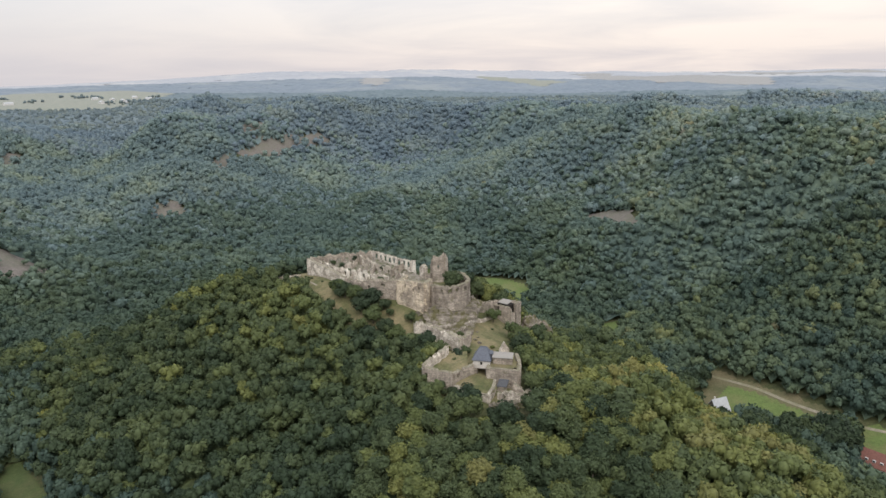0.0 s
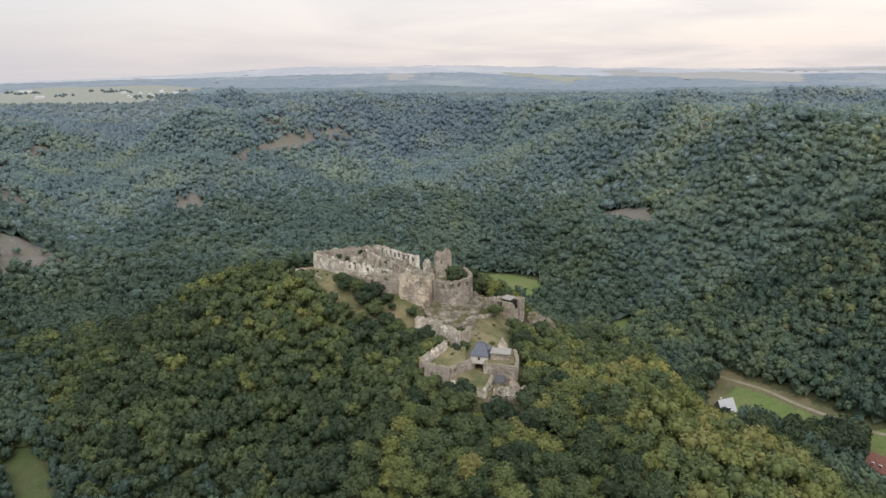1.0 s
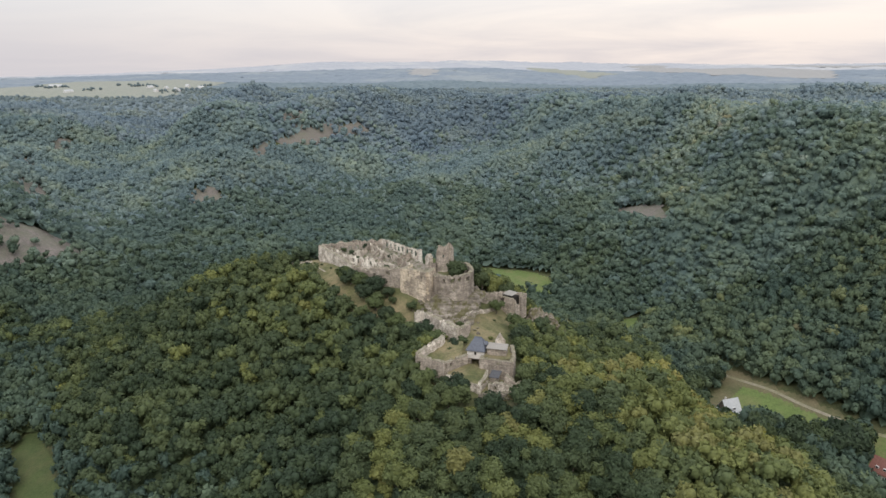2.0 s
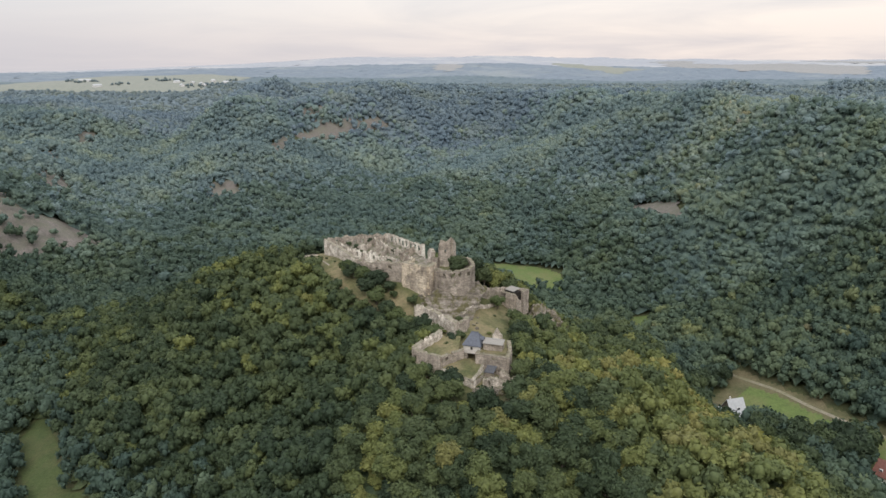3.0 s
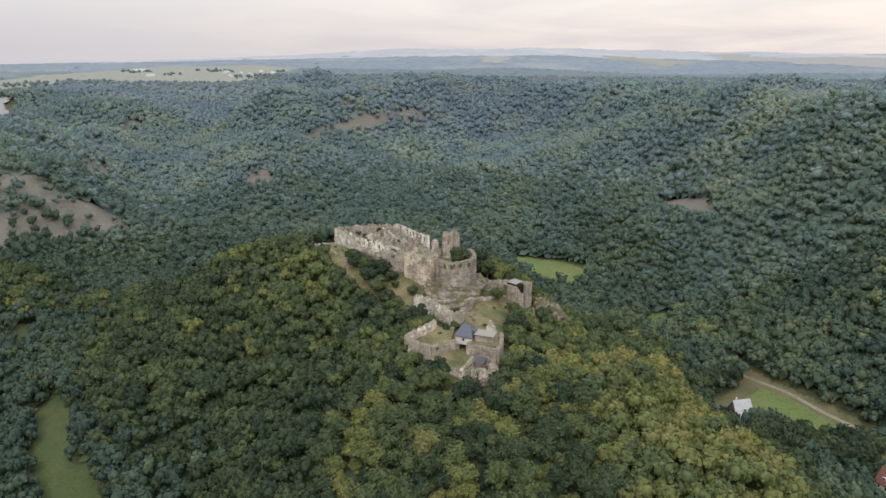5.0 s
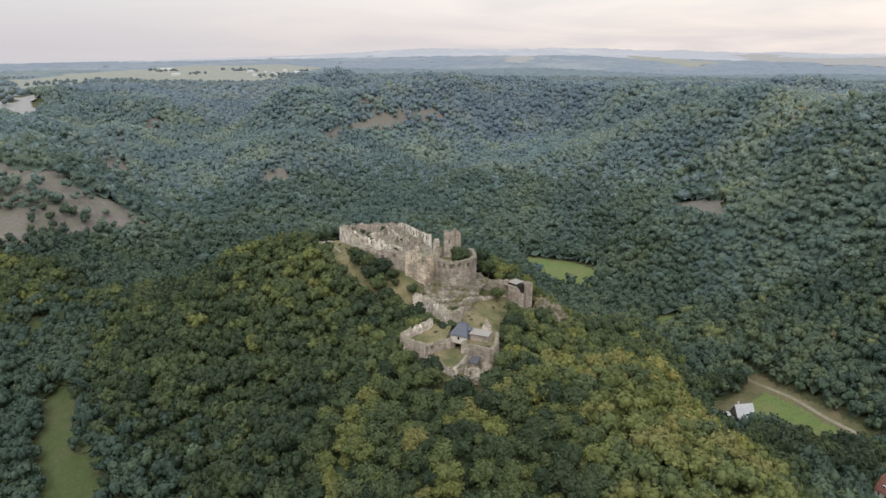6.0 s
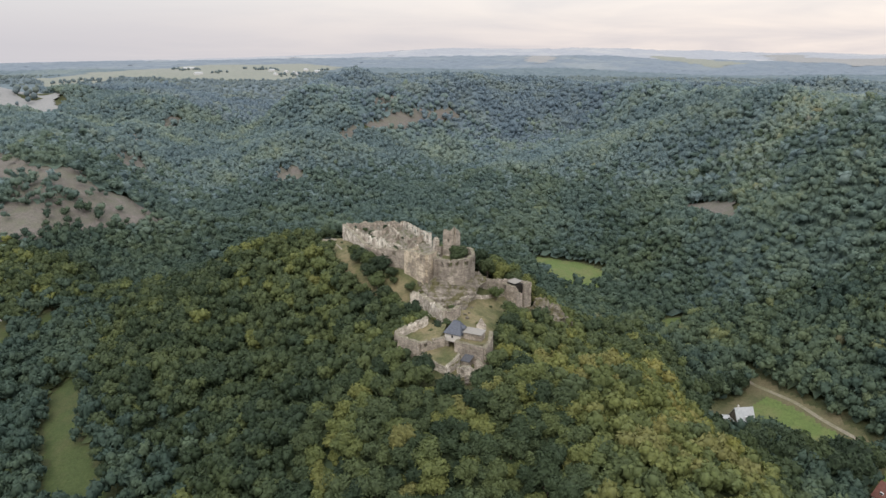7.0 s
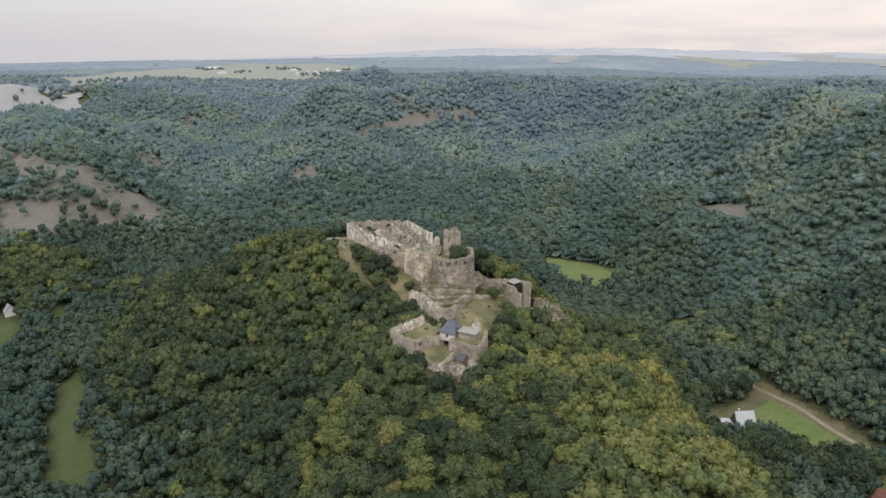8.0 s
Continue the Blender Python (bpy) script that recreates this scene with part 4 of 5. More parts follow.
# round bastion
bastion = thing("round_bastion", "high half-round grey stone bastion with small embrasures", "bastion")
ARC = [(-7.2, 286.8, 102.6, 91), (-5.6, 284.2, 102.2, 91)]
for k in range(13):
    a = radians(208 + k * 13.5)
    ARC.append((2.3 + 7.9 * math.cos(a), 290.2 + 8.2 * math.sin(a), 102.3 + 0.11 * k, 91.5))
ARC += [(8.0, 297.5, 104.2, 91), (2.5, 300.5, 104, 92)]
ruin_wall("wall", ARC, 1.6, mat_wall_dark, bastion, 16, holes=((9.6, 11.2, -2.9, -1.2), (13.0, 14.6, -3.1, -1.2), (15.8, 17.0, -2.7, -1.2), (20.0, 21.6, -3.2, -1.2), (25, 26.4, -2.9, -1.2)), rag=0.45)
# square tower
tower = thing("square_tower", "massive square tower with ochre plaster over stone", "tower")
ruin_wall("wall", [(-20.6, 289.6, 103.2, 90), (-15, 285.6, 104.2, 90), (-8.8, 281.8, 104.4, 90)], 1.9, mat_wall_ochre, tower, 17, holes=((4.2, 5.0, -3.0, -2.2), (8.6, 9.4, -4.4, -3.6), (11.3, 12.1, -3.0, -2.1)), rag=0.45)
ruin_wall("wall", [(-8.6, 281.8, 104.4, 90), (-6.4, 287.6, 104.4, 91)], 1.9, mat_wall_ochre, tower, 18, rag=0.4)
ruin_wall("wall", [(-20.8, 289.6, 103.2, 90), (-17.5, 297, 103.4, 92)], 1.8, mat_wall_ochre, tower, 19, rag=0.6)


def floor_slab(name, poly, z, material, parent, bump=0.5, step=1.0, depth=4.0, seed=1):
    """A level earth fill with a rough top and sides that go into the ground."""
    px, py = [p[0] for p in poly], [p[1] for p in poly]
    xs, ys = np.arange(min(px), max(px) + step, step), np.arange(min(py), max(py) + step, step)
    X, Y = np.meshgrid(xs, ys, indexing="ij")
    zf = z(X, Y) if callable(z) else np.full(X.shape, float(z))
    Z = zf + bump * (0.6 * wavy(X, Y, 6, seed) + 0.5 * wavy(X, Y, 2.3, seed + 1))
    f = grid_faces(len(xs), len(ys))
    f = f[inside(X, Y, poly).reshape(-1)[f].all(1)]
    used, inv = np.unique(f, return_inverse=True)
    v = np.stack([X, Y, Z], -1).reshape(-1, 3)[used]
    return part(name, mesh_of(name, v, inv.reshape(-1, 4), material, True), parent)


floor_slab("courtyard_fill", [(-68, 333.5), (-46, 306), (-20, 292), (-8, 286), (-6, 300), (-14, 309), (-38, 340), (-58, 340)], lambda X, Y: 97.6 + np.clip(((X + 69) * 0.651 + (Y - 334) * 0.76) / 16, 0, 1) * 3.0, mat_rubble, upper, 0.8)
floor_slab("bastion_fill", [(-6.5, 287), (-4, 284), (2, 282.5), (7, 285), (9.6, 291), (7.5, 297), (2, 300), (-6, 300)], 99.2, mat_castle_grass, bastion, 0.4)
floor_slab("tower_fill", [(-20, 290), (-9, 282.6), (-7, 287), (-17, 296)], 102.2, mat_castle_grass, tower, 0.5)


def rock(name, at, size, seed, label, category="rock", turn=0.0, layers=0.35):
    """A craggy rock: a ball broken by noise and stepped in layers."""
    bm = bmesh.new()
    bmesh.ops.create_icosphere(bm, subdivisions=4, radius=1)
    for v in bm.verts:
        p = v.co.copy()
        k = 1 + 0.38 * noise.noise(p * 1.5 + Vector((seed * 7.1, 0, 0))) + 0.22 * noise.noise(p * 3.7 + Vector((0, seed * 3.3, 0))) + 0.10 * noise.noise(p * 9 + Vector((0, 0, seed)))
        k += layers * 0.18 * (abs(math.sin(p.z * 9 + seed + 2 * noise.noise(p * 2))) - 0.5)
        v.co = Vector((p.x * size[0], p.y * size[1], p.z * size[2])) * k
    me = bpy.data.meshes.new(name)
    bm.to_mesh(me)
    bm.free()
    me.materials.append(mat_rock)
    ob = new(name, me)
    ob.matrix_world = pose(*at, 0, 0, turn)
    return tagged(ob, label, category)


def ledges(name, poly, height, step_h, material, label, seed, step=0.45):
    """A bare hillside broken into uneven, layered ledges."""
    px, py = [p[0] for p in poly], [p[1] for p in poly]
    xs, ys = np.arange(min(px), max(px) + step, step), np.arange(min(py), max(py) + step, step)
    X, Y = np.meshgrid(xs, ys, indexing="ij")
    Z = height(X, Y) + 0.8 * wavy(X, Y, 8, seed) + 0.5 * wavy(X, Y, 3.1, seed + 2) + 0.3 * wavy(X, Y, 1.3, seed + 3)
    q = Z / step_h
    fl = np.floor(q)
    fr = q - fl
    Z = (fl + np.clip((fr - 0.62) / 0.38, 0, 1) ** 1.5 * 0.85 + fr * 0.15) * step_h
    rngl = np.random.default_rng(seed)
    Z += rngl.normal(scale=0.07, size=Z.shape)
    X2, Y2 = X + rngl.normal(scale=0.1, size=X.shape), Y + rngl.normal(scale=0.1, size=X.shape)
    f = grid_faces(len(xs), len(ys))
    f = f[inside(X, Y, poly).reshape(-1)[f].all(1)]
    used, inv = np.unique(f, return_inverse=True)
    v = np.stack([X2, Y2, Z], -1).reshape(-1, 3)[used]
    return tagged(new(name, mesh_of(name, v, inv.reshape(-1, 4), material)), label, "rock")


def crag_height(X, Y):
    t = np.clip((Y - 267 - 0.25 * np.clip(X, -20, 20)) / 16, -0.3, 1)
    edge = np.minimum(np.minimum(X + 12, 19 - X), 6) / 6
    return np.maximum(ground_z(X, Y), 84.5 + 9.2 * np.maximum(t, 0)) * 1.0 - 2.6 * (1 - np.clip(edge, 0, 1)) - np.where(t < 0, -t * 10, 0)


ledges("rock_slope", [(-9, 287), (-10, 277), (-6, 272), (4, 263), (10, 266), (14, 279), (17, 292), (10, 298), (0, 290)], crag_height, 1.6, mat_rock, "layered brown-grey rock ledges with dry grass below the bastion", 5)
for k, (at, s, turn) in enumerate((((40, 304, 72.5), (5, 5, 7.5), 20), ((45, 308, 68), (5.5, 5, 8), 50), ((50, 313, 63), (4.5, 4, 6), 10), ((33, 294, 74.5), (4, 3.5, 4.5), 70))):
    rock("cliff", at, s, k + 20, "bare grey rock cliff dropping into the wood", "cliff", turn)

# middle retaining wall below the rocks
middle = thing("retaining_wall", "broken pale stone retaining wall below the bastion rock", "castle wall")
ruin_wall("wall", [(-8.6, 272.6, 89.6, 82), (-2.4, 265.6, 89.6, 81), (3.0, 259.4, 89.6, 80), (6.4, 256.0, 89.2, 80)], 2.4, mat_wall_light, middle, 21, rag=0.9)
ruin_wall("wall", [(6.4, 256.2, 89.0, 80), (8.8, 260.5, 88.2, 82), (9.8, 266, 87.8, 83)], 1.8, mat_wall, middle, 22, rag=0.9)
ruin_wall("stump", [(-13.2, 271.6, 89.4, 83), (-11.4, 272.2, 90.2, 83), (-9.8, 273.4, 89.8, 83)], 1.6, mat_wall_light, middle, 23, rag=0.8, label="pale wall stump")
ruin_wall("wall", [(7.0, 272.2, 87.4, 83), (10.2, 277.5, 88.4, 84), (13.2, 283.5, 89.6, 85)], 0.9, mat_wall_light, middle, 24, rag=0.6)

ruin_wall("wall", [(13.4, 283.6, 87.2, 83), (17, 286.5, 86.2, 83), (21, 294, 84.8, 81), (24.5, 301, 84.2, 80)], 0.8, mat_wall_light, middle, 29, rag=0.5)

# wall and shed on the east corner
east = thing("east_wall", "low broken stone wall leading to the corner tower", "castle wall")
ruin_wall("wall", [(10.5, 291.0, 92.6, 84), (16, 294, 91.6, 84), (21.5, 299.5, 90.0, 83), (25, 303.5, 89.4, 83)], 1.2, mat_wall, east, 25, rag=0.7)
corner = thing("corner_tower", "ruined corner tower with a pale plank roof over a dark opening", "tower")
ruin_wall("wall", [(22.4, 300.6, 88.4, 79), (25.4, 297.6, 88.4, 79), (29.0, 295.2, 88.6, 78)], 1.1, mat_wall, corner, 26, holes=((0.6, 3.2, -3.2, -0.6),), rag=0.35)
ruin_wall("wall", [(29.2, 295.2, 88.0, 78), (30.2, 297.0, 85.2, 78), (31.4, 298.6, 84.4, 78)], 1.1, mat_wall, corner, 27, rag=0.6)
ruin_wall("wall", [(32.2, 300.0, 88.6, 77), (34.6, 303.6, 89.2, 77), (33.0, 307.5, 87.4, 78)], 1.2, mat_wall, corner, 28, rag=0.9)
ruin_wall("wall", [(25.2, 304.4, 88.6, 80), (33.0, 307.5, 87.4, 79)], 1.0, mat_wall, corner, 29, rag=0.6)


def plain(name, lo, hi, rough=0.8, grain=1.0, stretch=None):
    k = Mat(name, rough)
    k.colour(k.ramp(k.noise(grain, 6, 0.65, stretch), (0.3, lo), (0.7, hi)))
    k.bump(k.noise(grain * 6, 4), 0.3, 0.03)
    return k.m


mat_plank = plain("weathered_pale_boards", (0.17, 0.16, 0.142), (0.28, 0.265, 0.238), 0.75, 1.2, (4, 1, 1))
mat_slate = plain("blue_grey_slate", (0.06, 0.068, 0.085), (0.105, 0.115, 0.138), 0.55, 1.5)
mat_slate_dark = plain("dark_grey_slate", (0.045, 0.047, 0.053), (0.08, 0.083, 0.09), 0.6, 1.5)
mat_plaster = plain("old_white_plaster", (0.40, 0.375, 0.34), (0.58, 0.55, 0.505), 0.9, 0.8)
mat_dark = plain("dark_wood_and_shade", (0.012, 0.011, 0.01), (0.035, 0.03, 0.025), 0.9, 2)
mat_white = plain("white_render", (0.46, 0.455, 0.44), (0.60, 0.595, 0.58), 0.8, 0.7)
mat_sheet_roof = plain("pale_grey_metal_roof", (0.30, 0.31, 0.315), (0.40, 0.41, 0.415), 0.5, 0.8)
mat_red_tile = plain("red_brown_roof_tiles", (0.12, 0.055, 0.046), (0.2, 0.095, 0.075), 0.85, 1.2)
mat_glass = Mat("dark_window_glass", 0.12)
mat_glass.p.inputs["Base Color"].default_value = (0.03, 0.035, 0.04, 1)
mat_glass = mat_glass.m


def box(bm, lo, hi):
    r = bmesh.ops.create_cube(bm, size=1)["verts"]
    for v in r:
        v.co = Vector([lo[k] + (hi[k] - lo[k]) * (v.co[k] + 0.5) for k in range(3)])


def made(name, build, material, parent, at=None, label="", bevel=0.03):
    """A part from a bmesh that build() fills."""
    bm = bmesh.new()
    build(bm)
    if bevel:
        bmesh.ops.bevel(bm, geom=bm.edges[:], offset=bevel, segments=1, affect="EDGES", clamp_overlap=True)
    me = bpy.data.meshes.new(name)
    bm.to_mesh(me)
    bm.free()
    me.materials.append(material)
    return part(name, me, parent, label, at)


def solid(points, faces):
    def build(bm):
        vs = [bm.verts.new(p) for p in points]
        for f in faces:
            bm.faces.new([vs[i] for i in f])
        bmesh.ops.recalc_face_normals(bm, faces=bm.faces[:])
    return build


def boards(parent, w, d, t, count, at, material, name="board"):
    """A roof of single boards side by side, along y."""
    step = w / count
    bm = bmesh.new()
    box(bm, (-step * 0.48, -d / 2, 0), (step * 0.48, d / 2, t))
    me = bpy.data.meshes.new(name)
    bm.to_mesh(me)
    bm.free()
    me.materials.append(material)
    rng = random.Random(count)
    for k in range(count):
        part(name, me, parent, at=at @ pose(-w / 2 + (k + 0.5) * step, rng.uniform(-0.06, 0.06), rng.uniform(-0.02, 0.02)))


boards(corner, 5.4, 5.0, 0.12, 10, pose(27.6, 301.6, 88.9, 6, 0, -38), mat_plank)
# near-black block under the roof stands in for the interior shade
made("dark_backing", lambda bm: box(bm, (-3, -2.4, -5), (3, 2.4, -0.4)), mat_dark, corner, pose(27.8, 301.8, 88.4, 0, 0, -38), "near-black block standing in for the shade inside")

# lower ward
lower = thing("lower_ward_wall", "low broken stone wall round the lower castle ward", "castle wall")
ruin_wall("wall", [(-8.0, 236.2, 86.2, 77), (-2.6, 234.0, 85.4, 76), (2.8, 232.2, 85.0, 76)], 1.8, mat_wall, lower, 31, rag=0.4)
ruin_wall("wall", [(2.8, 232.2, 85.0, 76), (5.6, 235.4, 85.0, 77), (8.2, 238.0, 84.8, 78), (10.4, 239.4, 85.4, 79)], 1.6, mat_wall, lower, 32, holes=((1.6, 2.5, -2.2, -1.0), (4.8, 5.8, -2.0, -0.8)), rag=0.35)
ruin_wall("wall", [(-8.2, 236.4, 86.2, 77), (-4.6, 241.6, 87.2, 78), (-1.0, 247.0, 88.4, 80), (0.6, 249.6, 89.0, 80)], 1.6, mat_wall_light, lower, 33, rag=0.9)
ruin_wall("gable_stump", [(21.0, 248.4, 87.2, 80), (22.8, 248.8, 90.4, 80), (24.8, 249.2, 87.4, 80)], 1.0, mat_wall_light, lower, 35, rag=0.3, label="pointed gable stump")
floor_slab("terrace", [(-7.5, 236.6), (2.6, 233), (9, 239), (9, 252), (1, 252)], lambda X, Y: 83.4 + (Y - 234) * 0.12, mat_castle_grass, lower, 0.5)
floor_slab("gate_yard", [(2.6, 230.8), (9, 226.2), (15.6, 222.2), (19.5, 228), (18, 238), (10, 240.5), (4.5, 235.5)], lambda X, Y: 80.6 + (Y - 228) * 0.08, mat_castle_grass, lower, 0.3)
ruin_wall("yard_edge", [(3.4, 230.8, 80.9, 76), (9.0, 227.2, 80.8, 76), (15.2, 223.4, 80.6, 75)], 0.7, mat_wall_light, lower, 36, rag=0.4, label="low pale edging wall")
ruin_wall("yard_edge", [(15.2, 223.4, 80.8, 75), (17.2, 227.5, 82.0, 75), (18.2, 231.5, 82.8, 76)], 0.9, mat_wall_light, lower, 37, rag=0.5)

gate = thing("gatehouse", "white plastered gatehouse with a steep blue-grey hipped roof", "gatehouse")
GATE = pose(14.3, 243.0, 0, 0, 0, -12)


def gate_part(name, build, material, label="", bevel=0.03):
    return made(name, build, material, gate, GATE, label, bevel)


gate_part("front_wall", lambda bm: [box(bm, (-3.2, -3.4, 78.5), (-1.6, -2.6, 86.2)), box(bm, (1.6, -3.4, 78.5), (3.2, -2.6, 86.2))], mat_wall)
gate_part("gate_lintel", lambda bm: box(bm, (-3.25, -3.5, 83.4), (3.25, -2.55, 86.8)), mat_plaster, "white plastered wall over the gate")
gate_part("side_wall", lambda bm: box(bm, (-3.25, -2.55, 78.5), (-2.5, 3.3, 86.8)), mat_plaster)
gate_part("side_wall", lambda bm: box(bm, (2.5, -2.55, 78.5), (3.25, 3.3, 86.8)), mat_plaster)
gate_part("back_wall", lambda bm: box(bm, (-2.5, 2.6, 78.5), (2.5, 3.3, 86.8)), mat_plaster)
gate_part("floor", lambda bm: box(bm, (-2.5, -2.5, 83.2), (2.5, 2.6, 83.5)), mat_dark)
# near-black panel on the plaster paints the shade of a window hole
gate_part("gate_window", lambda bm: box(bm, (-0.45, -3.56, 84.9), (0.35, -3.44, 86.0)), mat_dark, "near-black panel standing in for a shaded window opening")
gate_part("timber_frame", lambda bm: [box(bm, (-1.7, -3.48, 79.5), (-1.4, -3.2, 83.4)), box(bm, (1.4, -3.48, 79.5), (1.7, -3.2, 83.4)), box(bm, (-1.7, -3.48, 83.1), (1.7, -3.2, 83.4))], mat_bark, "brown timber gate frame")
EAVE, RIDGE = 86.7, 90.9
roof_pts = [(-3.7, -4.0, EAVE), (3.7, -4.0, EAVE), (3.7, 3.8, EAVE), (-3.7, 3.8, EAVE), (-1.1, -0.2, RIDGE), (1.6, 0.0, RIDGE)]
gate_part("roof", solid(roof_pts + [(p[0], p[1], EAVE - 0.25) for p in roof_pts[:4]], [(0, 1, 5, 4), (1, 2, 5), (2, 3, 4, 5), (3, 0, 4), (0, 6, 7, 1), (1, 7, 8, 2), (2, 8, 9, 3), (3, 9, 6, 0), (6, 9, 8, 7)]), mat_slate, "steep hipped slate roof")
gate_part("ridge_cap", lambda bm: box(bm, (-1.2, -0.25, RIDGE - 0.06), (1.7, 0.1, RIDGE + 0.1)), mat_slate)
gate_part("dormer", solid([(2.0, -1.0, 88.4), (4.0, -1.0, 88.3), (4.0, 1.2, 88.3), (2.0, 1.2, 88.4), (2.0, 0.1, 89.6), (3.9, 0.1, 89.5)], [(0, 1, 5, 4), (2, 3, 4, 5), (1, 2, 5), (0, 4, 3), (0, 3, 2, 1)]), mat_slate)

block = thing("gate_bastion", "square grey stone gate bastion with grass on its flat top", "bastion")
ruin_wall("wall", [(15.6, 236.2, 85.2, 74), (21.2, 235.2, 85.2, 73.5), (27.0, 234.4, 85.0, 73)], 1.4, mat_wall, block, 41, rag=0.2)
ruin_wall("wall", [(27.1, 234.4, 85.0, 73), (28.0, 240.4, 85.8, 75), (27.4, 246, 86.6, 77)], 1.4, mat_wall, block, 42, rag=0.3)
ruin_wall("wall", [(15.7, 236.2, 85.2, 75), (17.0, 240.6, 85.4, 78)], 1.2, mat_wall, block, 43, rag=0.2)
floor_slab("turf", [(15.8, 236.4), (27.0, 234.8), (28.0, 240.4), (27.4, 247.5), (24, 249.5), (17, 247)], 85.15, mat_castle_grass, block, 0.22)
lean = thing("store_house", "low stone store with a flat pale board roof", "shed")
SLAB = pose(21.8, 241.2, 0, 0, 0, -10)
made("wall", lambda bm: [box(bm, (-3.6, -2.0, 84.8), (3.6, -1.6, 87.6)), box(bm, (3.2, -1.6, 84.8), (3.6, 2.2, 87.9)), box(bm, (-3.6, -1.6, 84.8), (-3.2, 2.2, 87.9)), box(bm, (-3.2, 1.8, 84.8), (3.2, 2.2, 88.0))], mat_wall, lean, SLAB)
boards(lean, 7.8, 5.0, 0.14, 14, SLAB @ pose(0, 0, 87.95, 5, 0, 0), mat_plank)
hut = thing("lean_to", "small lean-to with a dark slate roof against the bastion", "shed")
HUT = pose(21.0, 232.2, -0.6, 0, 0, -12)
made("roof", solid([(-2.0, -1.5, 80.6), (1.7, -1.5, 80.6), (2.3, 1.5, 82.3), (-1.4, 1.5, 82.3), (-2.0, -1.5, 80.4), (1.7, -1.5, 80.4), (2.3, 1.5, 82.1), (-1.4, 1.5, 82.1)], [(0, 1, 2, 3), (7, 6, 5, 4), (0, 4, 5, 1), (1, 5, 6, 2), (2, 6, 7, 3), (3, 7, 4, 0)]), mat_slate_dark, hut, HUT)
made("wall", lambda bm: [box(bm, (-1.8, -1.3, 74), (1.5, -0.9, 80.5)), box(bm, (-1.8, -0.9, 74), (-1.4, 1.5, 80.7)), box(bm, (1.1, -0.9, 74), (1.5, 1.5, 80.7))], mat_wall, hut, HUT)
ramp = thing("ramp_wall", "collapsed stone ramp walls with rubble below the gate", "castle wall")
ruin_wall("wall", [(19.0, 226.6, 80.2, 73), (22.5, 224.4, 80.8, 72), (27.0, 225.6, 79.6, 71), (31.5, 229.4, 79.4, 71)], 1.3, mat_wall_light, ramp, 51, holes=((1.8, 3.4, -3, -0.8),), rag=1.2)
ruin_wall("wall", [(24.6, 230.6, 81.4, 73), (28.2, 229.0, 80.6, 72), (31.8, 229.6, 79.4, 72)], 1.2, mat_wall, ramp, 52, rag=1.3)
for k, (rx, ry, rs) in enumerate(((20.5, 222.5, 1.6), (24.5, 222.2, 2.0), (29, 224.5, 2.2), (33, 228, 2.4), (17, 222, 1.3), (26.5, 227.2, 1.4))):
    rock("rubble_rock", (rx, ry, gz(rx, ry) + rs * 0.2), (rs * 1.3, rs, rs * 0.8), 60 + k, "grey rubble boulder below the gate ruin", turn=k * 50)
for k in range(26):
    rr = random.Random(900 + k)
    bx, by = rr.uniform(-12, 14), rr.uniform(262, 282)
    rock_size = rr.uniform(0.35, 0.9)
    rock("boulder", (bx, by, gz(bx, by) + rock_size * 0.2), (rock_size * 1.2, rock_size, rock_size * 0.7), 90 + k, "loose pale stone on the grassy castle slope", "boulder", k * 33)

# low wall and path by the north-west corner
approach = thing("approach_wall", "low pale stone wall beside the castle approach", "castle wall")
ruin_wall("wall", [(ax, ay, gz(ax, ay) + 1.1, 84) for ax, ay in ((-86, 341), (-82, 337.5), (-77.5, 335.5), (-73.2, 331.5))], 0.9, mat_wall_light, approach, 53, rag=0.6)
ribbon("footpath", bend([(-90, 346), (-80, 337), (-73, 327), (-67, 319), (-61, 311)]), 0.8, 0.22, mat_track, "trodden pale path along the castle wall", "path")

